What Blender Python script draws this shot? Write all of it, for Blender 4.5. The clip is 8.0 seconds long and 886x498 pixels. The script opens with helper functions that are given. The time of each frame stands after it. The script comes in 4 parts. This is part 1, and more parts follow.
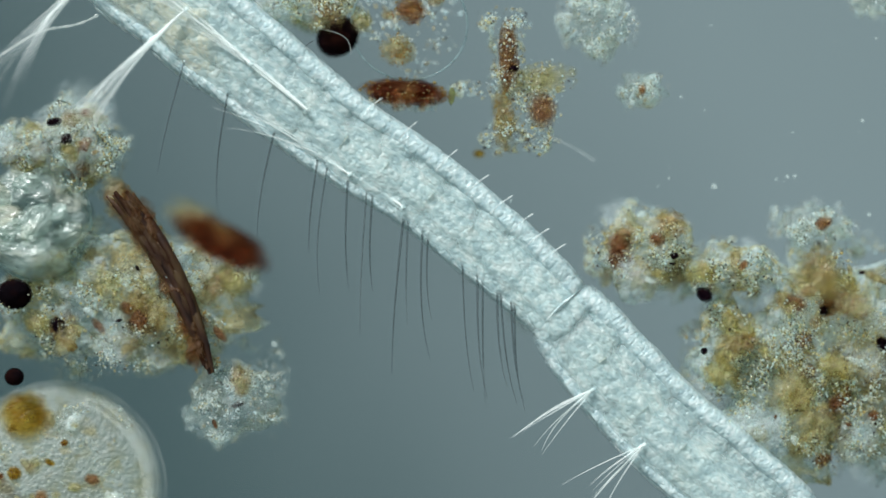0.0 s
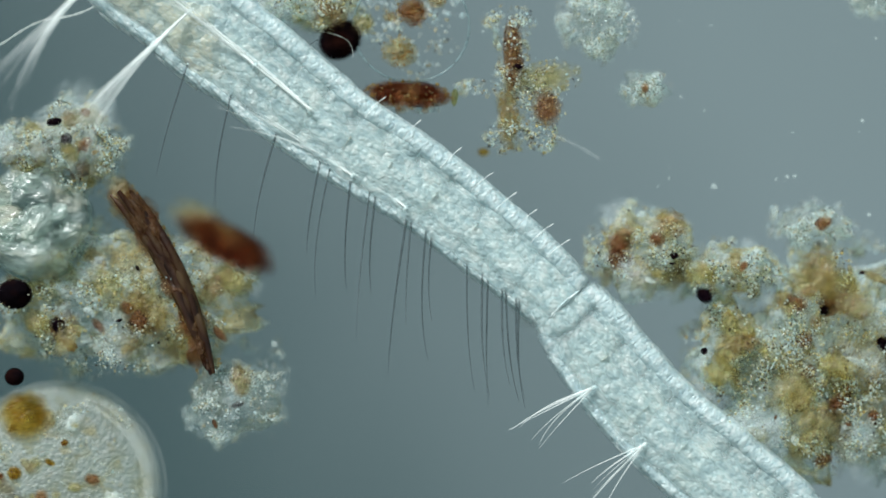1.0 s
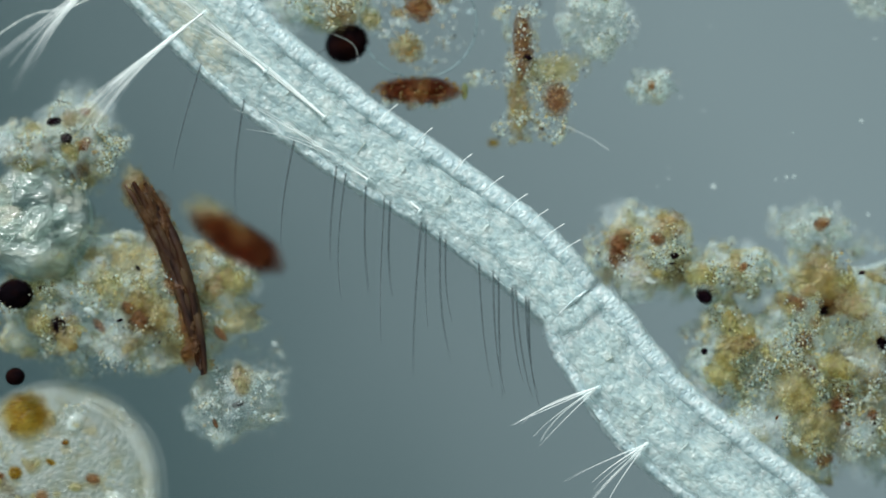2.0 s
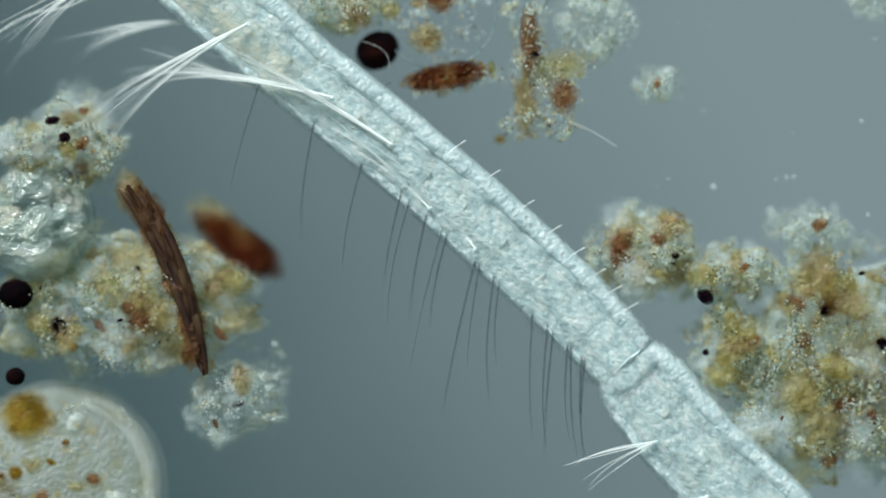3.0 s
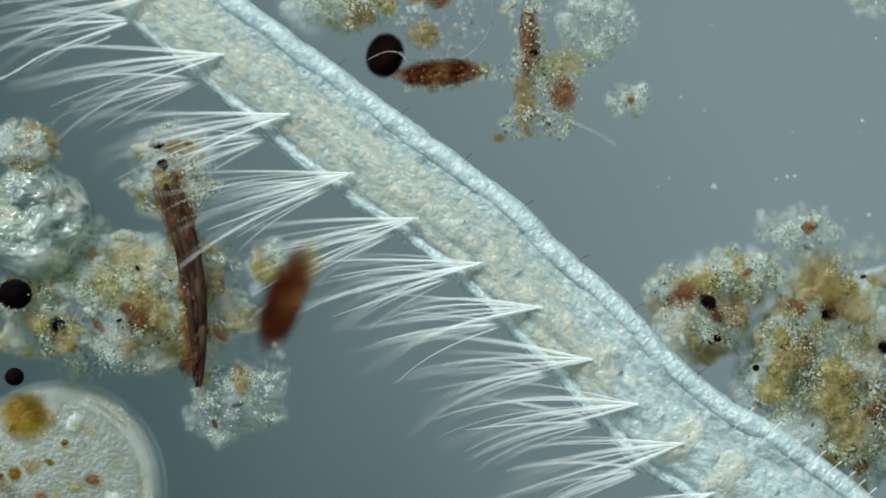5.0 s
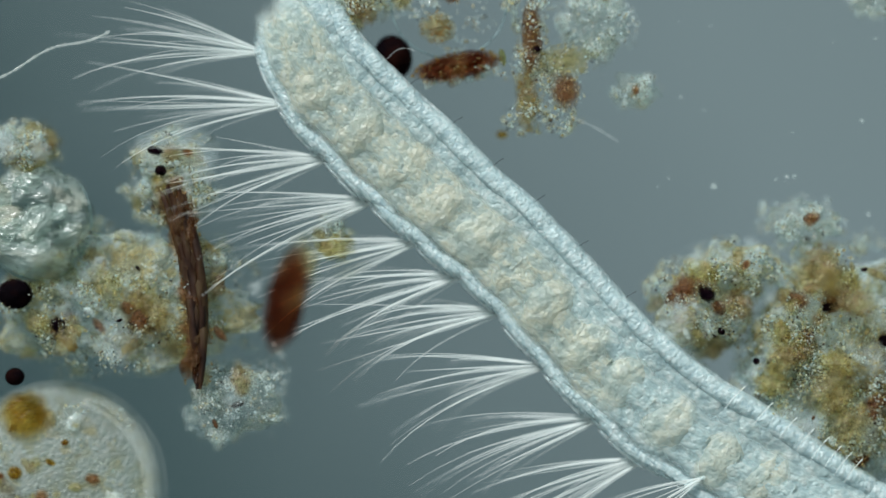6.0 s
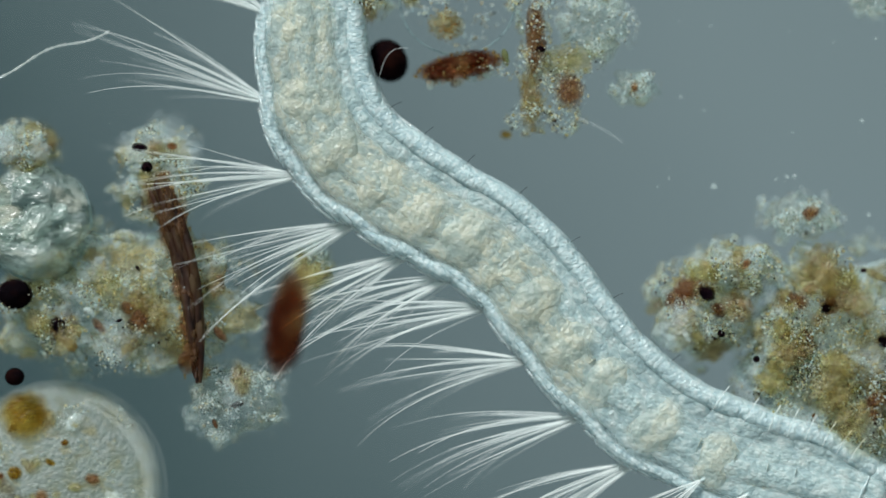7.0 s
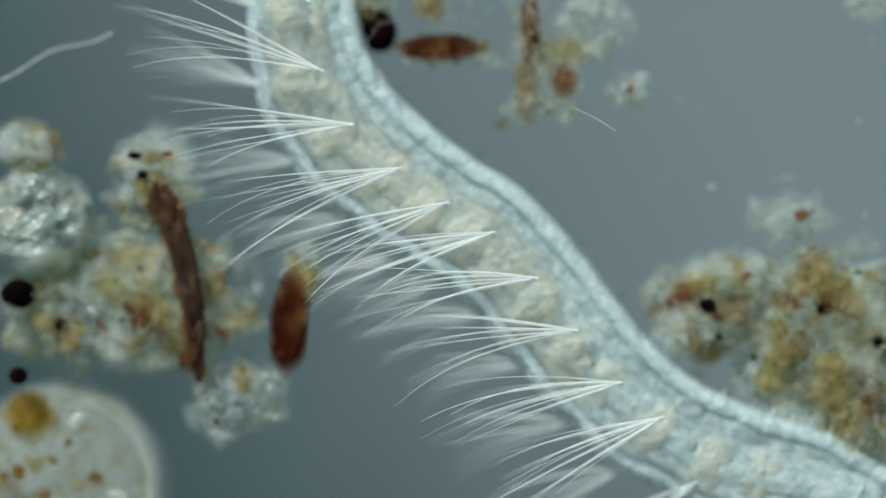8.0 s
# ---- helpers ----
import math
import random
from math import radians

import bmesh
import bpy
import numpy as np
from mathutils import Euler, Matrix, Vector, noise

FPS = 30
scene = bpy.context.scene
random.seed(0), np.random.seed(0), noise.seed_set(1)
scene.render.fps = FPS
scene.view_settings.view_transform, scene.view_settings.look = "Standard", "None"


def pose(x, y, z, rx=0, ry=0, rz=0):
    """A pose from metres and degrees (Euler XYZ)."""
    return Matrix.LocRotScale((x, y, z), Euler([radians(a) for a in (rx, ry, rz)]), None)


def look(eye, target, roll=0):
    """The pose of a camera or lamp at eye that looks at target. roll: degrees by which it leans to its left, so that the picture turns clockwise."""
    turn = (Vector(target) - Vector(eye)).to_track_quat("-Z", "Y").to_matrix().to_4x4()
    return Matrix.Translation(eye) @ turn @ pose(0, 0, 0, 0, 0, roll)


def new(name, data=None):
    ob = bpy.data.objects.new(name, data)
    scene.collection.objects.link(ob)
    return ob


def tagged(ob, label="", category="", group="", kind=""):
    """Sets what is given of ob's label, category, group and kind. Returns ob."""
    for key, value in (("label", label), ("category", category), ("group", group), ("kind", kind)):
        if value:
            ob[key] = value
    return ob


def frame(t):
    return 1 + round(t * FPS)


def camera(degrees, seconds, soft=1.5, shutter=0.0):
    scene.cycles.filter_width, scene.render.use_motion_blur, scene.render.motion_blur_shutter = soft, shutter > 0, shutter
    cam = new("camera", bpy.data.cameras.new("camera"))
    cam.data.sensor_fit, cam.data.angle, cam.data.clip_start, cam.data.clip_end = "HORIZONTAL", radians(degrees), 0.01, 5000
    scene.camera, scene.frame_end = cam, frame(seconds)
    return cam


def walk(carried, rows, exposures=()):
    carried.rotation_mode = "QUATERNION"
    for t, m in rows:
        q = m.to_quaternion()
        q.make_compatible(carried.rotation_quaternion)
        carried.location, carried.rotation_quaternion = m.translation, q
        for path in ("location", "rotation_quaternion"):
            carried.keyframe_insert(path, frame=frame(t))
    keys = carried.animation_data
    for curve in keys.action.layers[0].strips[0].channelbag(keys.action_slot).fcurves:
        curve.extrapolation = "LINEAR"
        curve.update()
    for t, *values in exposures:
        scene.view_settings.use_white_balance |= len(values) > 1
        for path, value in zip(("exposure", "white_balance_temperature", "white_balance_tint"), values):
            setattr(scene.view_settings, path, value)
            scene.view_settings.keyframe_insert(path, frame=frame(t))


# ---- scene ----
# A wet mount under a microscope, built a thousand times enlarged: one metre here is one millimetre on the slide.
FOCUS = 0.12                      # height of the plane in which 0.001 m is one step of the plan grid
DIST = 0.784 / math.tan(radians(4.0))

cam = camera(8.0, 8.0, soft=1.5, shutter=0.22)
cam.data.dof.use_dof = True
cam.data.dof.focus_distance = DIST
cam.data.dof.aperture_fstop = 0.21
cam.data.dof.aperture_blades = 0


def focus_row(t, z):
    """The tube stands straight over the slide; racking it up or down moves the plane of focus to height z."""
    return (t, pose(0, 0, DIST + z))


walk(cam, [focus_row(0.0, 0.145), focus_row(1.0, 0.148), focus_row(1.5, 0.155), focus_row(2.8, 0.185), focus_row(3.0, 0.175),
           focus_row(3.5, 0.165), focus_row(4.0, 0.150), focus_row(4.7, 0.145), focus_row(5.8, 0.160), focus_row(6.5, 0.155),
           focus_row(7.4, 0.155), focus_row(7.7, 0.19), focus_row(8.0, 0.25)],
     exposures=[(0.0, 0.10), (4.5, 0.08), (5.8, -0.15), (7.5, -0.17), (8.0, -0.22)])
scene.cycles.transparent_max_bounces = 48

# ---- light ----
world = bpy.data.worlds.new("room")
scene.world = world
world.use_nodes = True
world.node_tree.nodes["Background"].inputs["Color"].default_value = (0.78, 0.95, 0.93, 1)
world.node_tree.nodes["Background"].inputs["Strength"].default_value = 0.42

lamp_data = bpy.data.lights.new("oblique_lamp", "SUN")
lamp_data.energy, lamp_data.angle, lamp_data.color = 6.4, radians(15), (0.985, 1.0, 0.985)
lamp = new("oblique_lamp", lamp_data)
lamp.matrix_world = look((-1.9, 3.6, 2.5), (0, 0, 0))


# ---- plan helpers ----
def plan(x, y, z=0.0):
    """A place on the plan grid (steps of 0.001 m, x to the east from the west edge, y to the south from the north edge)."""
    k = 1.0 - (z - FOCUS) / DIST
    return Vector(((x - 784) * 0.001 * k, (441 - y) * 0.001 * k, z))


def spot(x, y, z=0.0, turn=0.0):
    p = plan(x, y, z)
    return pose(p.x, p.y, p.z, 0, 0, turn)


# ---- materials ----
def nodes_of(name):
    m = bpy.data.materials.new(name)
    m.use_nodes = True
    nt = m.node_tree
    return m, nt, nt.nodes, nt.links, nt.nodes["Principled BSDF"], nt.nodes["Material Output"]


def jelly(name, ramp, scale=40.0, bump=0.4, clear=0.2, glow=0.35, rough=0.35, by="noise", fine=160.0, spread=0.004, tint=0.0, stretch=1.0, detail=5.0, dim=1.0):
    """Soft watery tissue or grains: colour from a ramp, light passing through, fine relief, and some clearness."""
    m, nt, n, l, bsdf, out = nodes_of(name)
    tc = n.new("ShaderNodeTexCoord")
    no = n.new("ShaderNodeTexNoise")
    no.inputs["Scale"].default_value, no.inputs["Detail"].default_value = scale, detail
    mp = n.new("ShaderNodeMapping")
    mp.inputs["Scale"].default_value = (stretch, 1, 1)
    l.new(tc.outputs["Object"], mp.inputs["Vector"])
    l.new(mp.outputs["Vector"], no.inputs["Vector"])
    nf = n.new("ShaderNodeTexNoise")
    nf.inputs["Scale"].default_value, nf.inputs["Detail"].default_value = fine, 3
    l.new(mp.outputs["Vector"], nf.inputs["Vector"])
    cr = n.new("ShaderNodeValToRGB")
    el = cr.color_ramp.elements
    while len(el) < len(ramp):
        el.new(0.5)
    for e, (p, c) in zip(el, ramp):
        e.position, e.color = p, (*c, 1)
    if by == "island":
        g = n.new("ShaderNodeNewGeometry")
        l.new(g.outputs["Random Per Island"], cr.inputs["Fac"])
    elif by == "object":
        g = n.new("ShaderNodeObjectInfo")
        l.new(g.outputs["Random"], cr.inputs["Fac"])
    else:
        l.new(no.outputs["Fac"], cr.inputs["Fac"])
    add = n.new("ShaderNodeMath")
    add.operation = "MULTIPLY_ADD"
    l.new(nf.outputs["Fac"], add.inputs[0])
    add.inputs[1].default_value = 0.6
    l.new(no.outputs["Fac"], add.inputs[2])
    bp = n.new("ShaderNodeBump")
    bp.inputs["Strength"].default_value, bp.inputs["Distance"].default_value = bump, spread
    l.new(add.outputs[0], bp.inputs["Height"])
    l.new(bp.outputs["Normal"], bsdf.inputs["Normal"])
    own = n.new("ShaderNodeMix")
    own.data_type = "RGBA"
    own.inputs[0].default_value = dim
    own.inputs[6].default_value = (0, 0, 0, 1)
    l.new(cr.outputs["Color"], own.inputs[7])
    l.new(own.outputs[2], bsdf.inputs["Base Color"])
    bsdf.inputs["Roughness"].default_value = rough
    bsdf.inputs["IOR"].default_value = 1.38
    tr = n.new("ShaderNodeBsdfTranslucent")
    l.new(own.outputs[2], tr.inputs["Color"])
    l.new(bp.outputs["Normal"], tr.inputs["Normal"])
    mix = n.new("ShaderNodeMixShader")
    mix.inputs[0].default_value = glow
    l.new(bsdf.outputs[0], mix.inputs[1])
    l.new(tr.outputs[0], mix.inputs[2])
    last = mix
    if clear > 0:
        tp = n.new("ShaderNodeBsdfTransparent")
        dye = n.new("ShaderNodeMix")
        dye.data_type = "RGBA"
        dye.inputs[0].default_value = tint
        dye.inputs[6].default_value = (1, 1, 1, 1)
        l.new(cr.outputs["Color"], dye.inputs[7])
        l.new(dye.outputs[2], tp.inputs["Color"])
        mx = n.new("ShaderNodeMixShader")
        mx.inputs[0].default_value = clear
        l.new(mix.outputs[0], mx.inputs[1])
        l.new(tp.outputs[0], mx.inputs[2])
        last = mx
    l.new(last.outputs[0], out.inputs["Surface"])
    return m


def soft(name, ramp, scale=100.0, clear=0.3, tint=0.0, fade=(0.5, 1.0), axes=(1, 1), ragged=0.2, bump=1.0, spread=0.007, fine=260.0, glow=0.3, gloss=0.1, rough=0.35,
         by="noise", stretch=(1, 1, 1), detail=2.5, dim=1.0, grain=0.0, ior=1.40):
    """Watery matter that thins out towards its own rim: relief in grains, a glossy wet face, light passing through, a tint in what is seen through it."""
    m, nt, n, l, bsdf, out = nodes_of(name)

    def math_node(op, a, b, c=None):
        q = n.new("ShaderNodeMath")
        q.operation = op
        for i, val in enumerate((a, b, c)):
            if val is None:
                continue
            if isinstance(val, (int, float)):
                q.inputs[i].default_value = val
            else:
                l.new(val, q.inputs[i])
        return q.outputs[0]
    tc, info = n.new("ShaderNodeTexCoord"), n.new("ShaderNodeObjectInfo")
    mp = n.new("ShaderNodeMapping")
    mp.inputs["Scale"].default_value = stretch
    l.new(tc.outputs["Object"], mp.inputs["Vector"])
    away = n.new("ShaderNodeVectorMath")
    away.operation = "MULTIPLY_ADD"
    l.new(info.outputs["Random"], away.inputs[0])
    away.inputs[1].default_value = (7.0, 11.0, 5.0)
    l.new(mp.outputs["Vector"], away.inputs[2])

    def noise_of(sc, de):
        t = n.new("ShaderNodeTexNoise")
        t.inputs["Scale"].default_value, t.inputs["Detail"].default_value = sc, de
        l.new(away.outputs[0], t.inputs["Vector"])
        return t.outputs["Fac"]
    broad, small = noise_of(scale, detail), noise_of(fine, 2)
    cr = n.new("ShaderNodeValToRGB")
    el = cr.color_ramp.elements
    while len(el) < len(ramp):
        el.new(0.5)
    for e, (p, c) in zip(el, ramp):
        e.position, e.color = p, (*c, 1)
    l.new({"noise": broad, "object": info.outputs["Random"]}[by] if by != "mixed" else math_node("MULTIPLY_ADD", info.outputs["Random"], 0.5, math_node("MULTIPLY_ADD", broad, 1.0, -0.25)), cr.inputs["Fac"])
    # thinning towards the rim
    mid = n.new("ShaderNodeVectorMath")
    mid.operation = "MULTIPLY_ADD"
    l.new(tc.outputs["Generated"], mid.inputs[0])
    mid.inputs[1].default_value, mid.inputs[2].default_value = (2 * axes[0], 2 * axes[1], 0), (-axes[0], -axes[1], 0)
    size = n.new("ShaderNodeVectorMath")
    size.operation = "LENGTH"
    l.new(mid.outputs[0], size.inputs[0])
    edge = math_node("MULTIPLY_ADD", broad, ragged, size.outputs["Value"])
    mr = n.new("ShaderNodeMapRange")
    mr.interpolation_type = "SMOOTHSTEP"
    mr.inputs["From Min"].default_value, mr.inputs["From Max"].default_value = fade[0] + ragged * 0.5, fade[1] + ragged * 0.35
    l.new(edge, mr.inputs["Value"])
    thin = mr.outputs["Result"]
    height = math_node("MULTIPLY_ADD", small, 0.5, broad)
    if grain:
        vo = n.new("ShaderNodeTexVoronoi")
        vo.inputs["Scale"].default_value = grain
        l.new(away.outputs[0], vo.inputs["Vector"])
        height = math_node("MULTIPLY_ADD", vo.outputs["Distance"], -0.50, height)
    bp = n.new("ShaderNodeBump")
    bp.inputs["Strength"].default_value, bp.inputs["Distance"].default_value = bump, spread
    l.new(height, bp.inputs["Height"])
    own = n.new("ShaderNodeMix")
    own.data_type = "RGBA"
    own.inputs[0].default_value = dim
    own.inputs[6].default_value = (0, 0, 0, 1)
    l.new(cr.outputs["Color"], own.inputs[7])
    l.new(own.outputs[2], bsdf.inputs["Base Color"])
    l.new(bp.outputs["Normal"], bsdf.inputs["Normal"])
    bsdf.inputs["Roughness"].default_value, bsdf.inputs["IOR"].default_value = rough, ior
    tr = n.new("ShaderNodeBsdfTranslucent")
    l.new(own.outputs[2], tr.inputs["Color"])
    l.new(bp.outputs["Normal"], tr.inputs["Normal"])
    gl = n.new("ShaderNodeBsdfGlossy")
    gl.inputs["Roughness"].default_value = rough
    l.new(bp.outputs["Normal"], gl.inputs["Normal"])
    tp = n.new("ShaderNodeBsdfTransparent")
    dye = n.new("ShaderNodeMix")
    dye.data_type = "RGBA"
    dye.inputs[6].default_value = (1, 1, 1, 1)
    l.new(math_node("MULTIPLY_ADD", thin, -tint, tint), dye.inputs[0])
    l.new(cr.outputs["Color"], dye.inputs[7])
    l.new(dye.outputs[2], tp.inputs["Color"])

    def blend(fac, a, b):
        q = n.new("ShaderNodeMixShader")
        if isinstance(fac, float):
            q.inputs[0].default_value = fac
        else:
            l.new(fac, q.inputs[0])
        l.new(a.outputs[0], q.inputs[1])
        l.new(b.outputs[0], q.inputs[2])
        return q
    face = blend(float(gloss), blend(float(glow), bsdf, tr), gl)
    last = blend(math_node("MULTIPLY_ADD", thin, 1.0 - clear, clear), face, tp)
    l.new(last.outputs[0], out.inputs["Surface"])
    return m


WORM_WALL = soft("worm_wall_tissue", [(0.34, (0.46, 0.61, 0.66)), (0.5, (0.62, 0.77, 0.79)), (0.66, (0.80, 0.89, 0.90))], 70, 0.42, 0.0, (0.30, 0.95), (1, 0), 0.15, 1.0, 0.0036, 230.0, 0.30, 0.03, 0.34, stretch=(1.4, 0.8, 1), detail=3.5, grain=115.0)
CUTICLE = soft("worm_cuticle", [(0.35, (0.62, 0.78, 0.82)), (0.65, (0.90, 0.96, 0.96))], 90, 0.36, 0.0, (0.35, 0.95), (1, 0), 0.15, 1.0, 0.0045, 260.0, 0.25, 0.08, 0.28, grain=120.0)
WORM_CORE = soft("worm_inner_tissue", [(0.34, (0.36, 0.50, 0.53)), (0.5, (0.54, 0.69, 0.70)), (0.64, (0.74, 0.84, 0.83))], 58, 0.46, 0.0, (0.30, 1.0), (1, 1), 0.4, 1.0, 0.0044, 240.0, 0.26, 0.03, 0.34, stretch=(0.8, 1, 1), detail=3.5, grain=120.0)
REAR_CORE = soft("worm_rear_tissue", [(0.34, (0.38, 0.49, 0.49)), (0.5, (0.56, 0.66, 0.62)), (0.60, (0.70, 0.71, 0.58)), (0.70, (0.77, 0.82, 0.76))], 52, 0.50, 0.0, (0.30, 1.0), (1, 1), 0.4, 1.0, 0.0044, 230.0, 0.28, 0.03, 0.34, stretch=(0.8, 1, 1), detail=3.5, grain=120.0)
WORM_GUT = soft("worm_gut_tissue", [(0.34, (0.40, 0.49, 0.46)), (0.47, (0.58, 0.65, 0.58)), (0.57, (0.71, 0.70, 0.56)), (0.70, (0.74, 0.78, 0.71))], 22, 0.52, 0.0, (0.45, 1.02), (1, 1), 0.22, 1.0, 0.0105, 110.0, 0.32, 0.03, 0.36, detail=5.5)
SLIME_STAIN = soft("stained_slime", [(0.0, (0.80, 0.65, 0.32)), (0.25, (0.69, 0.65, 0.28)), (0.45, (0.78, 0.69, 0.40)), (0.62, (0.57, 0.51, 0.24)), (0.80, (0.64, 0.42, 0.21)), (1.0, (0.74, 0.69, 0.42))], 60, 0.78, 0.62, (0.15, 1.0), (1, 1), 0.9, 1.0, 0.006, 200.0, 0.35, 0.05, 0.4, "mixed", dim=0.75, grain=110.0)
RUST_STAIN = soft("rusty_slime", [(0.3, (0.54, 0.24, 0.09)), (0.7, (0.80, 0.50, 0.22))], 60, 0.70, 0.85, (0.22, 1.0), (1, 1), 0.7, 1.0, 0.005, 200.0, 0.35, 0.02, 0.5, dim=0.30, grain=130.0)
COTTON = soft("pale_slime", [(0.3, (0.62, 0.80, 0.85)), (0.7, (0.88, 0.94, 0.92))], 55, 0.80, 0.0, (0.12, 1.0), (1, 1), 0.9, 1.0, 0.007, 210.0, 0.35, 0.05, 0.34, grain=120.0)
FLAKE = soft("rusty_flake_matter", [(0.36, (0.26, 0.055, 0.02)), (0.54, (0.46, 0.15, 0.05)), (0.72, (0.84, 0.50, 0.20))], 20, 0.62, 0.98, (0.45, 1.0), (1, 1), 0.5, 1.0, 0.005, 110.0, 0.4, 0.0, 0.7, dim=0.22, ior=1.2)
FIBRE_WALL = soft("rusty_fibre_wall", [(0.36, (0.14, 0.035, 0.02)), (0.52, (0.40, 0.14, 0.05)), (0.68, (0.70, 0.42, 0.16))], 34, 0.36, 0.95, (1.5, 2.0), (1, 1), 0.1, 1.0, 0.005, 160.0, 0.4, 0.02, 0.5, stretch=(0.35, 1, 1), dim=0.14)
SPORE = soft("red_black_spore", [(0.42, (0.003, 0.002, 0.003)), (0.75, (0.012, 0.004, 0.003))], 20, 0.03, 0.9, (0.75, 1.0), (1, 1), 0.15, 0.4, 0.003, 120.0, 0.2, 0.0, 0.9, ior=1.05)
BRISTLE = jelly("pale_bristle", [(0.3, (0.84, 0.91, 0.91)), (0.7, (0.92, 0.96, 0.95))], 60, 0.1, 0.60, 0.3, 0.25)
STRIPE = jelly("sac_stripe", [(0.3, (0.82, 0.88, 0.84)), (0.7, (0.90, 0.94, 0.92))], 60, 0.1, 0.80, 0.3, 0.25)
DARK_BRISTLE = jelly("dark_bristle", [(0.3, (0.05, 0.08, 0.09)), (0.7, (0.10, 0.13, 0.14))], 60, 0.1, 0.52, 0.2, 0.5)
FLOC = jelly("floc_grains", [(0.0, (0.66, 0.84, 0.88)), (0.42, (0.86, 0.92, 0.88)), (0.58, (0.88, 0.82, 0.50)), (0.70, (0.66, 0.52, 0.20)), (0.80, (0.78, 0.90, 0.92)), (0.92, (0.22, 0.15, 0.07)), (0.98, (0.03, 0.02, 0.02))], 120, 0.3, 0.70, 0.40, 0.16, "island", fine=400.0, spread=0.001, tint=0.5)
FLOC_PALE = jelly("pale_floc_grains", [(0.0, (0.70, 0.86, 0.90)), (0.6, (0.84, 0.90, 0.88)), (0.86, (0.72, 0.66, 0.44)), (0.95, (0.14, 0.16, 0.16))], 120, 0.3, 0.70, 0.40, 0.12, "island", fine=400.0, spread=0.001, tint=0.3)
STAIN = jelly("ochre_slime", [(0.0, (0.76, 0.54, 0.18)), (0.35, (0.72, 0.66, 0.26)), (0.7, (0.80, 0.64, 0.24)), (1.0, (0.62, 0.34, 0.12))], 120, 0.8, 0.86, 0.5, 0.4, "object", fine=300.0, spread=0.004, tint=0.30, dim=0.85)
OCHRE = jelly("ochre_grain", [(0.0, (0.84, 0.64, 0.30)), (0.5, (0.82, 0.72, 0.40)), (1.0, (0.74, 0.48, 0.22))], 70, 0.7, 0.72, 0.45, 0.30, "object", fine=200.0, tint=1.0, detail=2.0, dim=0.62)
RUST = jelly("rust_brown_fibre", [(0.3, (0.36, 0.14, 0.06)), (0.52, (0.56, 0.26, 0.11)), (0.75, (0.86, 0.58, 0.30))], 45, 0.6, 0.70, 0.45, 0.6, fine=180.0, tint=1.0, stretch=0.4, detail=3.0, dim=0.26)
AMBER = jelly("amber_flake", [(0.3, (0.62, 0.31, 0.13)), (0.48, (0.79, 0.49, 0.23)), (0.66, (0.91, 0.74, 0.47))], 34, 0.8, 0.78, 0.45, 0.6, fine=140.0, tint=1.0, stretch=0.6, detail=4.0, dim=0.40)
BLACK = soft("blackish_grain", [(0.4, (0.004, 0.002, 0.004)), (0.75, (0.012, 0.005, 0.006))], 60, 0.05, 0.9, (0.28, 1.0), (1, 1), 0.5, 0.5, 0.003, 200.0, 0.2, 0.0, 0.9, ior=1.05)
GREEN = jelly("olive_green_cell", [(0.3, (0.74, 0.74, 0.42)), (0.7, (0.84, 0.84, 0.58))], 50, 0.7, 0.84, 0.5, 0.35, tint=1.0, detail=2.0, dim=0.5)
CLEAR = jelly("clear_jelly", [(0.3, (0.70, 0.86, 0.86)), (0.7, (0.88, 0.95, 0.92))], 60, 0.4, 0.72, 0.4, 0.12)
DROPLET = soft("glassy_droplet", [(0.34, (0.30, 0.42, 0.38)), (0.50, (0.66, 0.80, 0.76)), (0.66, (0.94, 0.94, 0.80))], 13, 0.70, 0.45, (0.90, 1.03), (1, 1), 0.06, 1.0, 0.060, 36.0, 0.05, 0.13, 0.36, stretch=(0.6, 1.0, 1), detail=2.0, dim=0.68)
SAC = soft("pale_sac_wall", [(0.34, (0.60, 0.58, 0.36)), (0.48, (0.70, 0.78, 0.72)), (0.60, (0.80, 0.85, 0.80)), (0.72, (0.74, 0.64, 0.34))], 26, 0.78, 0.40, (0.88, 1.01), (1, 1), 0.08, 1.0, 0.006, 190.0, 0.25, 0.03, 0.36, detail=4.0, grain=130.0)
YELLOW = soft("yellow_drop", [(0.35, (0.60, 0.36, 0.04)), (0.6, (0.84, 0.66, 0.16))], 30, 0.70, 0.98, (0.40, 1.0), (1, 1), 0.35, 0.8, 0.006, 120.0, 0.4, 0.0, 0.4, dim=0.34)
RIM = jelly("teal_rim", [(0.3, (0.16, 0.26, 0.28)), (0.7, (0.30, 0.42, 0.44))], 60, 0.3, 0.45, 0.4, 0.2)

for shiny, ior in ((FLOC, 1.9), (FLOC_PALE, 1.9), (CLEAR, 1.7)):
    for nd in shiny.node_tree.nodes:
        if nd.type == "BSDF_PRINCIPLED":
            nd.inputs["IOR"].default_value = ior


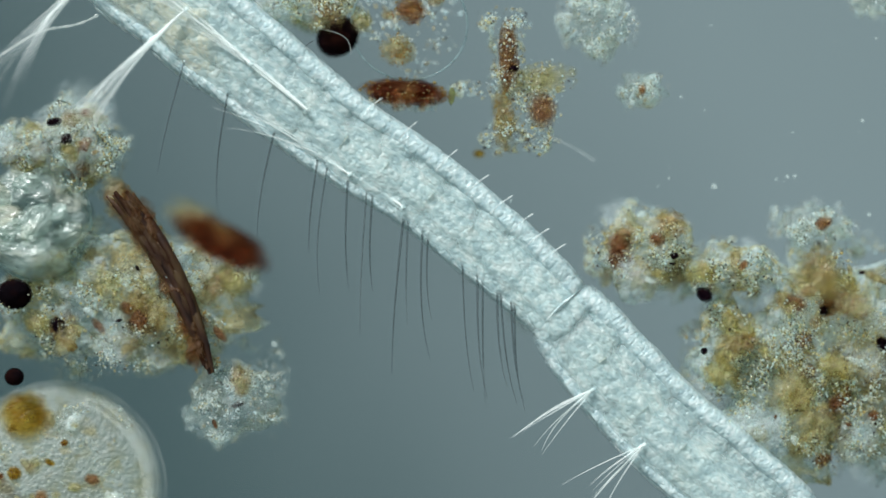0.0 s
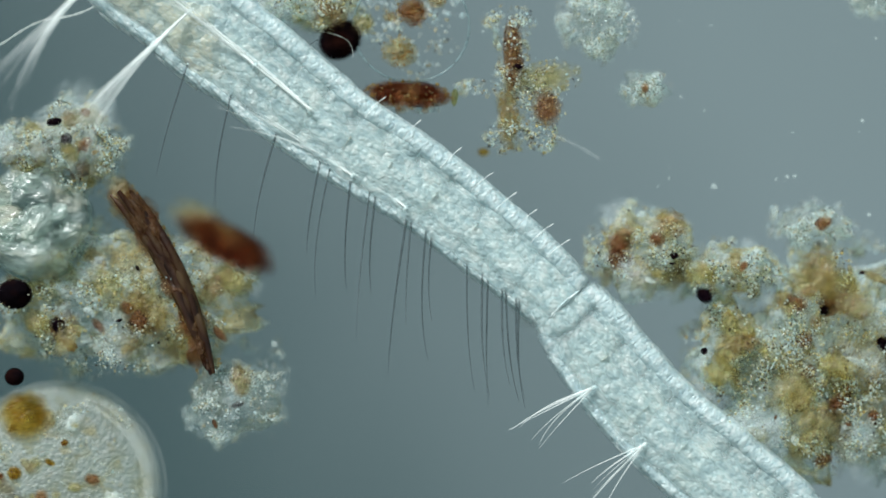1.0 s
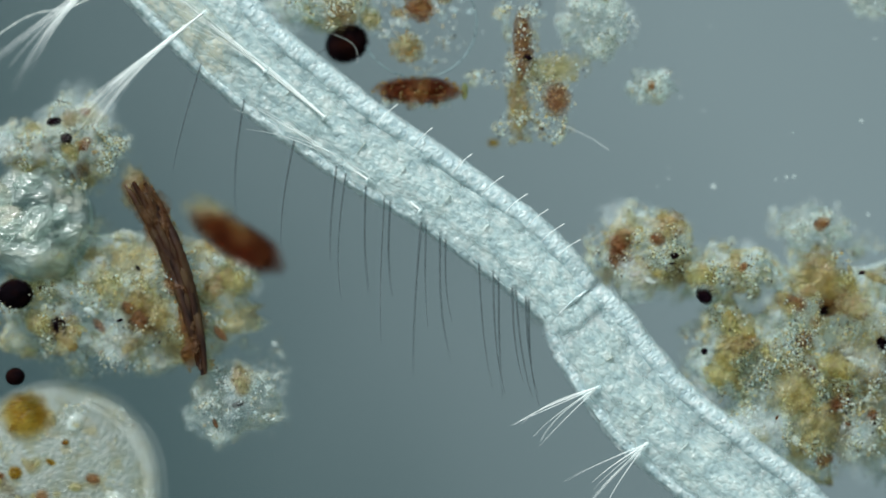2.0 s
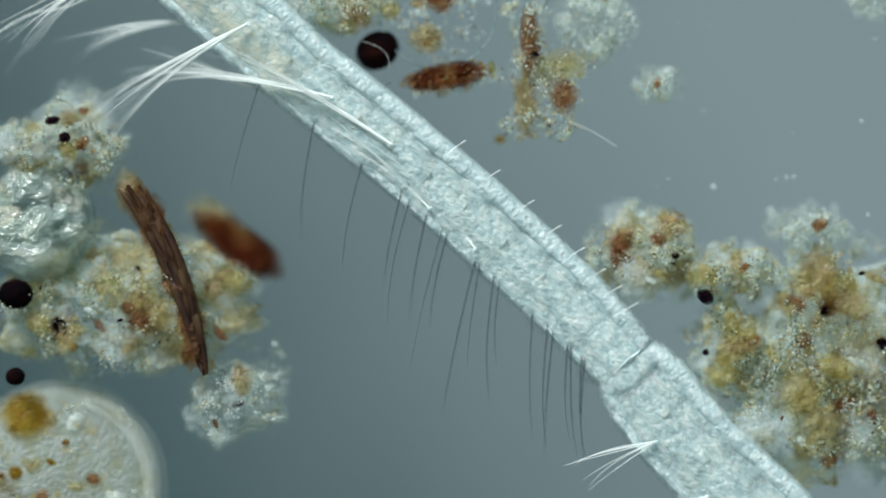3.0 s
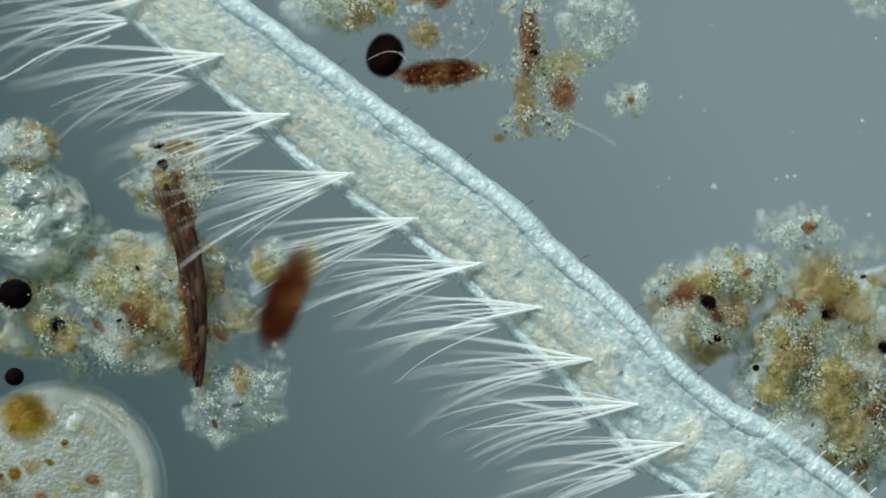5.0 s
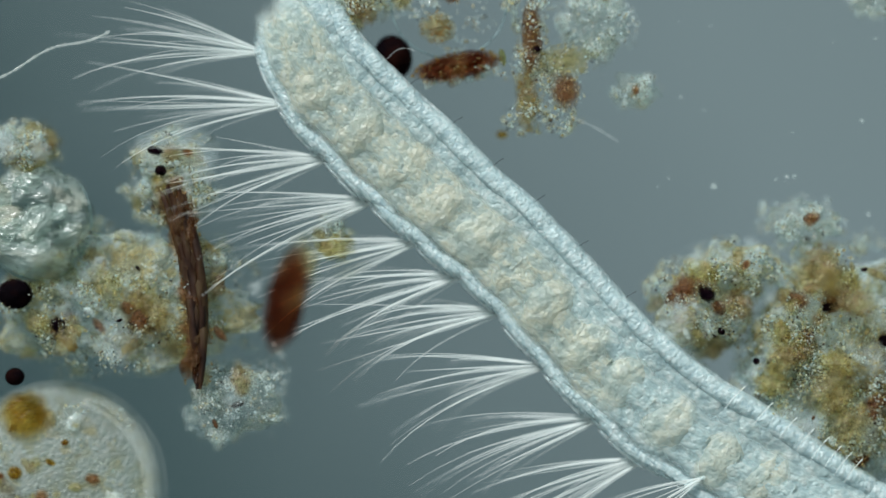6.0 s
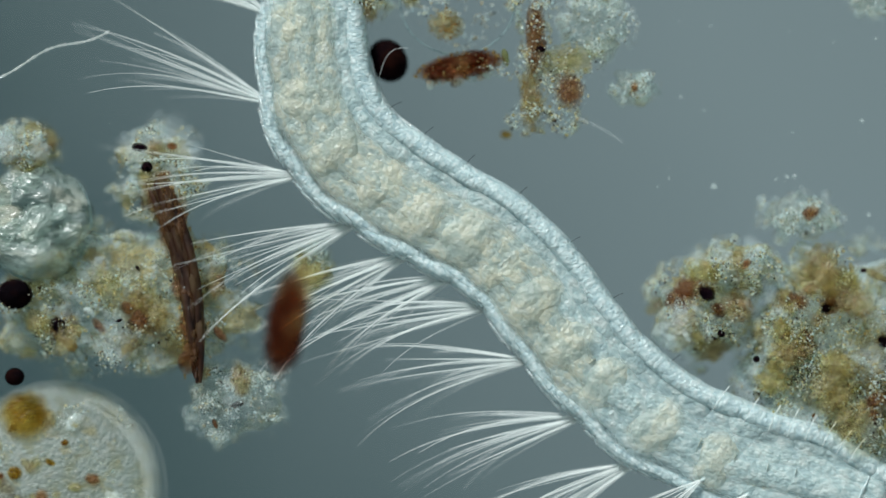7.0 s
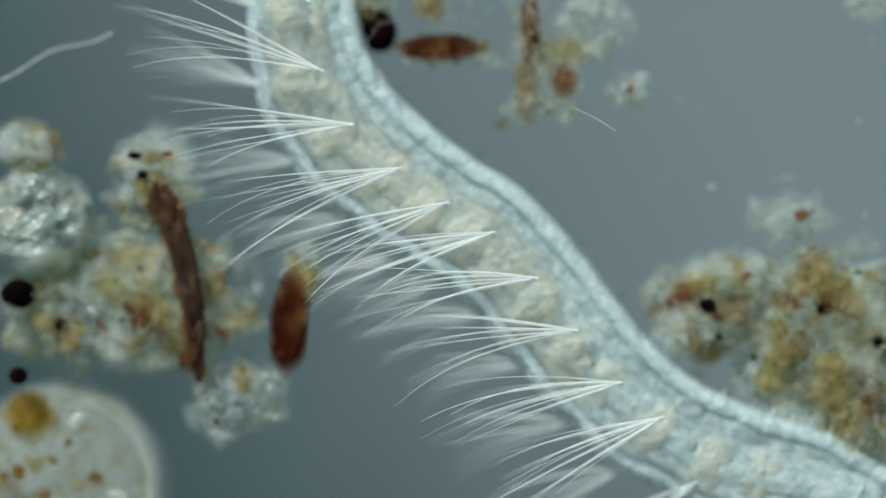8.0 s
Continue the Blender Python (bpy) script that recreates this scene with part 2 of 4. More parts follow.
def floc_material(name, ramp, clear0, clear1):
    """Matted slime: pale to ochre patches with soft edges, packed fine grains in relief, uneven clearness."""
    m, nt, n, l, bsdf, out = nodes_of(name)
    geo = n.new("ShaderNodeTexCoord")

    def noise_of(scale, detail):
        t = n.new("ShaderNodeTexNoise")
        t.inputs["Scale"].default_value, t.inputs["Detail"].default_value = scale, detail
        l.new(geo.outputs["Object"], t.inputs["Vector"])
        return t
    patch, flecks, veil, fine = noise_of(15, 4), noise_of(75, 3), noise_of(30, 4), noise_of(330, 2)
    mixed = n.new("ShaderNodeMath")
    mixed.operation = "MULTIPLY_ADD"
    mixed.inputs[1].default_value = 0.45
    l.new(flecks.outputs["Fac"], mixed.inputs[0])
    shift = n.new("ShaderNodeMath")
    shift.operation = "SUBTRACT"
    shift.inputs[1].default_value = 0.22
    l.new(patch.outputs["Fac"], shift.inputs[0])
    l.new(shift.outputs[0], mixed.inputs[2])
    cr = n.new("ShaderNodeValToRGB")
    el = cr.color_ramp.elements
    while len(el) < len(ramp):
        el.new(0.5)
    for e, (p, c) in zip(el, ramp):
        e.position, e.color = p, (*c, 1)
    l.new(mixed.outputs[0], cr.inputs["Fac"])
    vo = n.new("ShaderNodeTexVoronoi")
    vo.inputs["Scale"].default_value = 150
    l.new(geo.outputs["Object"], vo.inputs["Vector"])
    h = n.new("ShaderNodeMath")
    h.operation = "MULTIPLY_ADD"
    h.inputs[1].default_value = -0.9
    l.new(vo.outputs["Distance"], h.inputs[0])
    l.new(fine.outputs["Fac"], h.inputs[2])
    bp = n.new("ShaderNodeBump")
    bp.inputs["Strength"].default_value, bp.inputs["Distance"].default_value = 1.0, 0.008
    l.new(h.outputs[0], bp.inputs["Height"])
    l.new(bp.outputs["Normal"], bsdf.inputs["Normal"])
    l.new(cr.outputs["Color"], bsdf.inputs["Base Color"])
    bsdf.inputs["Roughness"].default_value, bsdf.inputs["IOR"].default_value = 0.22, 1.40
    tr = n.new("ShaderNodeBsdfTranslucent")
    l.new(cr.outputs["Color"], tr.inputs["Color"])
    l.new(bp.outputs["Normal"], tr.inputs["Normal"])
    mix = n.new("ShaderNodeMixShader")
    mix.inputs[0].default_value = 0.30
    l.new(bsdf.outputs[0], mix.inputs[1])
    l.new(tr.outputs[0], mix.inputs[2])
    dye = n.new("ShaderNodeMix")
    dye.data_type = "RGBA"
    dye.inputs[0].default_value = 0.35
    dye.inputs[6].default_value = (1, 1, 1, 1)
    l.new(cr.outputs["Color"], dye.inputs[7])
    tp = n.new("ShaderNodeBsdfTransparent")
    l.new(dye.outputs[2], tp.inputs["Color"])
    mr = n.new("ShaderNodeMapRange")
    mr.inputs["From Min"].default_value, mr.inputs["From Max"].default_value = 0.35, 0.65
    mr.inputs["To Min"].default_value, mr.inputs["To Max"].default_value = clear0, clear1
    l.new(veil.outputs["Fac"], mr.inputs["Value"])
    mx = n.new("ShaderNodeMixShader")
    l.new(mr.outputs["Result"], mx.inputs[0])
    l.new(mix.outputs[0], mx.inputs[1])
    l.new(tp.outputs[0], mx.inputs[2])
    l.new(mx.outputs[0], out.inputs["Surface"])
    return m


MATTED = floc_material("matted_slime", [(0.30, (0.66, 0.84, 0.90)), (0.50, (0.80, 0.90, 0.86)), (0.58, (0.82, 0.77, 0.46)), (0.69, (0.72, 0.57, 0.22)), (0.82, (0.52, 0.32, 0.12))], 0.50, 0.92)
MATTED_PALE = floc_material("pale_matted_slime", [(0.26, (0.78, 0.90, 0.92)), (0.56, (0.84, 0.90, 0.86)), (0.72, (0.78, 0.68, 0.40))], 0.78, 0.99)


def glass_material():
    m, nt, n, l, bsdf, out = nodes_of("slide_glass")
    tp = n.new("ShaderNodeBsdfTransparent")
    tp.inputs["Color"].default_value = (0.97, 0.985, 0.98, 1)
    gl = n.new("ShaderNodeBsdfGlossy")
    gl.inputs["Roughness"].default_value = 0.08
    mx = n.new("ShaderNodeMixShader")
    mx.inputs[0].default_value = 0.02
    l.new(tp.outputs[0], mx.inputs[1])
    l.new(gl.outputs[0], mx.inputs[2])
    l.new(mx.outputs[0], out.inputs["Surface"])
    return m


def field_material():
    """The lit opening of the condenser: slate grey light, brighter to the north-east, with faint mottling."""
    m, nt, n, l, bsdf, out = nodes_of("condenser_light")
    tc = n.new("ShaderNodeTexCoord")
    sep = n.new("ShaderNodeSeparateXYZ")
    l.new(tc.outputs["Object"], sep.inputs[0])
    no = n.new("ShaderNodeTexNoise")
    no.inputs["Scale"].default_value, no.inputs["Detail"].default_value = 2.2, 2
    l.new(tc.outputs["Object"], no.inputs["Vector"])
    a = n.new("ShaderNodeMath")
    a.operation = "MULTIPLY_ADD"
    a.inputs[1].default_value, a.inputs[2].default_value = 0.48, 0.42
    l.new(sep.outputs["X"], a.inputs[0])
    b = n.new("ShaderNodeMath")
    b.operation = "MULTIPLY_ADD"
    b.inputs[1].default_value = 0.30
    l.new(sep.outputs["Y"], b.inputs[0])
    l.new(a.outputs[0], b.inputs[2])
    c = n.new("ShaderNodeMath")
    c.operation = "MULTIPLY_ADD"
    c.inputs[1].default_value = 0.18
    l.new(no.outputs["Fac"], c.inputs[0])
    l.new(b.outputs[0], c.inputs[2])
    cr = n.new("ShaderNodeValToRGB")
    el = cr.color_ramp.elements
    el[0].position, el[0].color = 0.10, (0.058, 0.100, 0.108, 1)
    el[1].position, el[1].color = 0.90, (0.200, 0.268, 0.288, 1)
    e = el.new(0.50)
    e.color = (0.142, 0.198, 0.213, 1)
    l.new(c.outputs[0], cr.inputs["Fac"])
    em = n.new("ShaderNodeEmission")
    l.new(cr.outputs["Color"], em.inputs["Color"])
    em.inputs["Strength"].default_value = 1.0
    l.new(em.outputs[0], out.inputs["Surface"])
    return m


def plain(name, colour, rough=0.6):
    m, nt, n, l, bsdf, out = nodes_of(name)
    bsdf.inputs["Base Color"].default_value, bsdf.inputs["Roughness"].default_value = (*colour, 1), rough
    return m


# ---- mesh helpers ----
def ball(sub):
    bm = bmesh.new()
    bmesh.ops.create_icosphere(bm, subdivisions=sub, radius=1.0)
    v = np.array([x.co[:] for x in bm.verts])
    f = np.array([[x.index for x in p.verts] for p in bm.faces])
    bm.free()
    return v, f


BALLS = {k: ball(k) for k in (1, 2, 3, 4, 5)}


def to_mesh(name, v, f, material):
    me = bpy.data.meshes.new(name)
    me.from_pydata([tuple(p) for p in v], [], [tuple(int(i) for i in p) for p in f])
    me.polygons.foreach_set("use_smooth", [True] * len(me.polygons))
    me.materials.append(material)
    me.update()
    return me


def part(name, me, parent, label="", kind=""):
    ob = new(name, me)
    ob.parent = parent
    return tagged(ob, label=label, kind=kind)


def thing(name, label, category, m, group=""):
    ob = new(name)
    ob.empty_display_size = 0.05
    ob.matrix_world = m
    return tagged(ob, label, category, group)


def turn_of(rng):
    return np.array(Euler((rng.uniform(0, 6.28), rng.uniform(0, 6.28), rng.uniform(0, 6.28))).to_matrix())


def lumps(name, spots, material, seed, sub=1, rough=0.25):
    """Many small uneven grains (centre, radius) in one mesh."""
    rng = random.Random(seed)
    bv, bf = BALLS[sub]
    vs, fs, k = [], [], 0
    for c, r in spots:
        ph = np.array([rng.uniform(0, 6.28) for _ in range(3)])
        d = 1 + rough * np.sin(bv * 2.3 + ph).sum(1) * 0.5
        s = np.array([rng.uniform(0.45, 1.35), rng.uniform(0.6, 1.25), rng.uniform(0.5, 1.0)]) * r
        v = (bv * d[:, None] * s) @ turn_of(rng).T
        vs.append(v + np.array(c))
        fs.append(bf + k)
        k += len(bv)
    return to_mesh(name, np.concatenate(vs), np.concatenate(fs), material)


def pebble(name, rx, ry, rz, material, seed, sub=4, rough=0.12, freq=2.0, bend=0.0, blunt=1.0):
    """One rounded uneven body, flattened or drawn out; blunt below 1 squares its ends off."""
    bv, bf = BALLS[sub]
    off = Vector((seed * 3.7, seed * 1.3, seed * 0.7))
    v = []
    for p in bv:
        q = Vector(p)
        d = 1 + rough * noise.fractal(q * freq + off, 1.0, 2.0, 4)
        x, y, z = [math.copysign(abs(c) ** blunt, c) * r * d for c, r in zip(p, (rx, ry, rz))]
        v.append((x, y + bend * (x / rx) ** 2, z))
    return to_mesh(name, v, bf, material)


def tube(points, radii, sides=6):
    """A tapered round thread through the points."""
    pts = [Vector(p) for p in points]
    v, f = [], []
    for i, p in enumerate(pts):
        d = (pts[min(i + 1, len(pts) - 1)] - pts[max(i - 1, 0)]).normalized()
        a = d.orthogonal().normalized()
        b = d.cross(a)
        for k in range(sides):
            w = 2 * math.pi * k / sides
            v.append(p + (a * math.cos(w) + b * math.sin(w)) * radii[i])
    for i in range(len(pts) - 1):
        for k in range(sides):
            k2 = (k + 1) % sides
            f.append((i * sides + k, i * sides + k2, (i + 1) * sides + k2))
            f.append((i * sides + k, (i + 1) * sides + k2, (i + 1) * sides + k))
    return [tuple(p) for p in v], f


# ---- the stage ----
def stage():
    bm = bmesh.new()
    bmesh.ops.create_cube(bm, size=1.0)
    bmesh.ops.scale(bm, vec=(6, 4.4, 1.0), verts=bm.verts)
    bmesh.ops.translate(bm, vec=(0, 0, -0.5), verts=bm.verts)
    bmesh.ops.bevel(bm, geom=bm.edges[:], offset=0.04, segments=2, affect="EDGES")
    me = bpy.data.meshes.new("glass_slide")
    bm.to_mesh(me)
    bm.free()
    me.materials.append(glass_material())
    ob = tagged(new("ground", me), "clear glass microscope slide under the wet mount", "slide", kind="structure")
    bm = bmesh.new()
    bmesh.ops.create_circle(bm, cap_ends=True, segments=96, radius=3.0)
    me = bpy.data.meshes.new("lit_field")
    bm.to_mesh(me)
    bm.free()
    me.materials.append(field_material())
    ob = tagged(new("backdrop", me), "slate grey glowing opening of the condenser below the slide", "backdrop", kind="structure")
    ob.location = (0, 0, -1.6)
    # black ring of the field diaphragm
    me = bpy.data.meshes.new("diaphragm_ring")
    v, f, n = [], [], 160
    for z, r in ((0.012, 1.247), (0.012, 1.7), (0.002, 1.7), (0.002, 1.247)):
        for k in range(n):
            a = 2 * math.pi * k / n
            v.append((r * math.cos(a), r * math.sin(a), z))
    for j in range(4):
        for k in range(n):
            k2, j2 = (k + 1) % n, (j + 1) % 4
            f.append((j * n + k, j * n + k2, j2 * n + k2, j2 * n + k))
    me.from_pydata(v, [], f)
    me.materials.append(plain("black_metal", (0.004, 0.004, 0.005)))
    ob = tagged(new("diaphragm", me), "matt black iris ring round the lit field", "diaphragm", kind="structure")
    ob.location = (0.110, 0.457, 0)


stage()


# ---- detritus ----
def floc_spots(rx, ry, n, r0, r1, seed, top=0.14, hole=0.0):
    """Grain centres in an uneven heap: thick within, ragged at the rim."""
    rng = random.Random(seed)
    out, tries = [], 0
    off = Vector((seed * 5.1, seed * 2.3, 0))
    while len(out) < n and tries < n * 90:
        tries += 1
        u, w = rng.uniform(-1.15, 1.15), rng.uniform(-1.15, 1.15)
        edge = 1.0 - (u * u + w * w) + 0.9 * noise.fractal(Vector((u * 1.6, w * 1.6, 0)) + off, 1.0, 2.0, 4) - hole
        if edge < 0:
            continue
        if r1 < 0.006 and rng.random() > 0.12 + 3.0 * max(0.0, noise.fractal(Vector((u * rx * 26, w * ry * 26, 7)) + off, 1.0, 2.0, 3)):
            continue
        r = r0 + (r1 - r0) * rng.random() ** 2.2
        z = r * 0.7 + rng.random() ** 0.6 * top * min(1.0, 0.25 + edge * 1.3)
        out.append(((u * rx, w * ry, z), r))
    return out


def slab(name, rx, ry, rz, material, seed):
    """A flat ragged mass: lobed outline, lumpy top."""
    bv, bf = BALLS[5]
    off = Vector((seed * 5.1, seed * 2.3, 0))
    v = []
    for p in bv:
        q = Vector(p)
        flat = Vector((p[0], p[1], 0))
        edge = 0.5 * noise.fractal(flat * 1.6 + off, 1.0, 2.0, 5)
        d = 0.92 + edge + 0.10 * noise.fractal(q * 7.0 + off, 0.8, 2.0, 3)
        v.append((p[0] * rx * d, p[1] * ry * d, p[2] * rz * (0.9 + 0.35 * noise.fractal(q * 4.0 + off, 0.9, 2.0, 3))))
    return to_mesh(name, v, bf, material)


def floc(label, x, y, rx, ry, n, seed, pale=False, extras=10, turn=0.0, top=0.135, big=0.018, category="detritus"):
    ob = thing("detritus_clump", label, category, spot(x, y, 0, turn), "clumps of detritus")
    rx, ry = rx * 0.001, ry * 0.001
    mat = FLOC_PALE if pale else FLOC
    b = part("clump_body", slab("clump_body", rx * 0.94, ry * 0.94, top * 0.36, MATTED_PALE if pale else MATTED, seed), ob, "matted slime")
    b.location = (0, 0, top * 0.62)
    part("granular_mass", lumps("granular_mass", floc_spots(rx * 1.06, ry * 1.06, int(n * 5.2), 0.0010, 0.0031, seed + 1, top * 1.15, -0.06), mat, seed + 1, 1), ob, "fine glassy grains", "stuff")
    rng = random.Random(seed + 7)
    for c, r in floc_spots(rx * 0.92, ry * 0.92, extras // 4 if pale else extras // 2 + 3, 0.016, 0.046, seed + 3, top):
        g = part("cotton_patch", pebble("cotton_patch", r * rng.uniform(0.9, 1.5), r, r * 0.35, COTTON, rng.uniform(0, 50), 3, 0.8, 1.6), ob, "pale cottony slime")
        g.location, g.rotation_euler = (c[0], c[1], 0.05 + 0.6 * c[2]), (0, 0, rng.uniform(0, 6.28))
    for c, r in floc_spots(rx * 0.80, ry * 0.80, extras // 6 if pale else extras, 0.010, 0.032, seed + 4, top):
        g = part("slime_patch", pebble("slime_patch", r * rng.uniform(0.9, 1.7), r, r * 0.3, SLIME_STAIN if rng.random() < 0.85 else RUST_STAIN, rng.uniform(0, 50), 3, 0.9, 1.5), ob, "stained slime patch")
        g.location, g.rotation_euler = (c[0], c[1], 0.04 + c[2] * 0.8), (0, 0, rng.uniform(0, 6.28))
    rng = random.Random(seed + 9)
    for c, r in floc_spots(rx * 0.85, ry * 0.85, extras, 0.003, 0.008, seed + 2, top * 1.2):
        mt = rng.choice([SLIME_STAIN] * 10 + [RUST_STAIN] * 4 + [BLACK] * 2 + [CLEAR] * 5)
        g = part("grain", pebble("grain", r * rng.uniform(0.8, 1.9), r * rng.uniform(0.6, 1.0), r * 0.7, mt, rng.uniform(0, 50), 3, 0.8, 1.5), ob)
        g.location, g.rotation_euler = (c[0], c[1], c[2] + 0.01), (0, 0, rng.uniform(0, 6.28))
    return ob


def cluster(name, rx, ry, rz, n, r0, r1, material, seed, shell=0.0):
    """A soft-edged mass of small grains; with a shell they sit only near its surface."""
    rng = random.Random(seed)
    spots = []
    for _ in range(n):
        d = Vector((rng.gauss(0, 1), rng.gauss(0, 1), rng.gauss(0, 1))).normalized()
        q = rng.uniform(shell, 1.12) if shell else rng.random() ** 0.5 * 1.05
        spots.append(((d.x * rx * q, d.y * ry * q, d.z * rz * q), rng.uniform(r0, r1)))
    return lumps(name, spots, material, seed, 1, 0.5)


def mark(ob, x, y, r, material, long=1.0, turn=0.0, z=0.16, x0=0, y0=0):
    """One telling grain in a clump, set by its offset on the plan grid."""
    seed = abs(x * 0.37 + y * 0.11)
    if material in (RUST, BLACK):
        r, material = r * 1.25, RUST_STAIN if material is RUST else BLACK
    if material in (OCHRE, GREEN, AMBER) and r <= 8:
        r, material = r * 1.3, RUST_STAIN if material is AMBER else SLIME_STAIN
    if material in (STAIN, AMBER, GREEN) and r > 8:
        mt = SLIME_STAIN if material is not AMBER else RUST_STAIN
        g = part("slime_patch", pebble("slime_patch", r * 0.0012 * long, r * 0.0012, r * 0.0006, mt, seed, 4, 0.6, 1.5), ob, "rusty soft patch" if material is AMBER else "ochre slime patch")
        g.location, g.rotation_euler = ((x - x0) * 0.001, (y0 - y) * 0.001, z), (0, 0, radians(turn))
        return
    g = part("grain", pebble("grain", r * 0.001 * long, r * 0.001, r * 0.0007, material, seed, 3, 0.7, 1.6), ob)
    g.location, g.rotation_euler = ((x - x0) * 0.001, (y0 - y) * 0.001, z), (0, 0, radians(turn))


def lone(name, label, category, me, m, partname="body"):
    ob = new(name, me)
    ob.matrix_world = m
    return tagged(ob, label, category)


# ---- detritus: what stays and what drifts ----
def clumps():
    made = {}
    made["west"] = floc("ochre and clear granular detritus heap on the slide", 225, 535, 225, 125, 2600, 11, extras=34)
    made["west_top"] = floc("olive and clear granular detritus beside a rusty fibre", 145, 258, 75, 80, 800, 21, extras=10)
    made["west_edge"] = floc("small ochre granular clump beside a glassy droplet", 45, 262, 55, 45, 350, 23, extras=5)
    made["scrap"] = floc("small brown granular scrap by a rusty flake", 430, 470, 32, 34, 220, 27, extras=6, top=0.12)
    made["west_low"] = floc("pale yellowish granular clump below a rusty fibre", 420, 705, 85, 75, 800, 31, True, 9)
    made["north"] = floc("olive granular clump at the field's rim", 545, 12, 85, 40, 600, 41, extras=7)
    made["north_pale"] = floc("pale glassy granular clump", 1058, 45, 62, 58, 620, 51, True, 1, top=0.12, big=0.012)
    made["speck"] = floc("small pale clump with a red speck", 1135, 160, 45, 30, 260, 61, True, 1, top=0.12, big=0.012)
    made["east_a"] = floc("ochre granular clump pushed aside by the worm", 1135, 450, 85, 80, 1100, 71, extras=12)
    made["east_bridge"] = floc("yellowish granular clump with dark grains", 1285, 480, 85, 50, 700, 81, extras=7)
    made["east_top"] = floc("pale granular clump with a rusty grain", 1440, 400, 68, 42, 500, 91, True, 3, top=0.12)
    made["east_main"] = floc("ochre and brown granular detritus heap", 1465, 580, 140, 145, 2600, 101, extras=22)
    made["east_low"] = floc("ochre and clear granular detritus heap", 1385, 705, 155, 140, 2600, 111, extras=16)
    made["east_mid"] = floc("pale and ochre granular detritus with small dark grains", 1290, 622, 78, 82, 900, 113, extras=9)
    made["east_far"] = floc("ochre and clear granular heap reaching past the field", 1530, 735, 75, 95, 1100, 117, extras=10)
    made["north_east"] = floc("small pale granular clump", 1552, 8, 45, 22, 160, 121, True, 1, top=0.12)
    made["south_east"] = floc("small pale granular clump", 1568, 790, 35, 70, 260, 131, True, 2, top=0.12)
    e = made["east_bridge"]
    mark(e, 1240, 521, 11, BLACK, 1.2, -40, 0.17, 1285, 480)
    mark(e, 1310, 470, 6, RUST, 1.5, 60, 0.16, 1285, 480)
    e = made["east_main"]
    for x, y, r, mt, ln in ((1405, 535, 14, AMBER, 1.2), (1455, 545, 10, GREEN, 1.3), (1452, 548, 9, BLACK, 1.0), (1556, 607, 11, BLACK, 0.8), (1510, 640, 5, CLEAR, 4.0),
                            (1440, 470, 34, STAIN, 1.1), (1420, 495, 30, STAIN, 1.3), (1500, 540, 26, STAIN, 1.5), (1415, 600, 12, RUST, 1.2), (1495, 505, 8, GREEN, 2.0), (1545, 490, 5, OCHRE, 6.0)):
        mark(e, x, y, r, mt, ln, -25, 0.17 if mt is STAIN else 0.13, 1465, 580)
    e = made["east_low"]
    for x, y, r, mt, ln in ((1480, 708, 12, AMBER, 1.9), (1450, 812, 12, AMBER, 1.3), (1430, 745, 30, STAIN, 1.3), (1390, 690, 34, STAIN, 1.2), (1445, 690, 6, GREEN, 1.4), (1320, 595, 7, RUST, 1.5)):
        mark(e, x, y, r, mt, ln, 30, 0.17 if mt is STAIN else 0.13, 1385, 705)
    mark(made["east_mid"], 1240, 620, 5, BLACK, 1.0, 0, 0.14, 1290, 622)
    e = made["east_a"]
    for x, y, r, mt, ln in ((1180, 400, 26, STAIN, 1.0), (1130, 490, 24, STAIN, 1.2), (1110, 415, 18, STAIN, 1.1), (1190, 452, 6, BLACK, 1.1)):
        mark(e, x, y, r, mt, ln, 15, 0.14, 1135, 450)
    mark(made["east_top"], 1450, 395, 9, RUST, 1.7, 35, 0.135, 1440, 400)
    mark(made["speck"], 1133, 162, 7, RUST, 1.0, 0, 0.135, 1135, 160)
    w = made["west"]
    for x, y, r, mt, ln in ((112, 578, 11, BLACK, 1.3), (75, 570, 22, GREEN, 1.0), (230, 545, 9, RUST, 1.2), (130, 610, 9, OCHRE, 1.6), (190, 500, 26, STAIN, 1.2), (255, 520, 28, STAIN, 1.0), (180, 575, 7, RUST, 2.0), (395, 590, 7, RUST, 2.4)):
        mark(w, x, y, r, mt, ln, -50, 0.14, 225, 535)
    w = made["west_top"]
    for x, y, r, mt, ln in ((102, 218, 6, BLACK, 1.8), (125, 248, 8, BLACK, 1.1), (132, 275, 16, GREEN, 0.8), (158, 200, 6, RUST, 1.5)):
        mark(w, x, y, r, mt, ln, 10, 0.15, 145, 258)
    return made


CLUMPS = clumps()


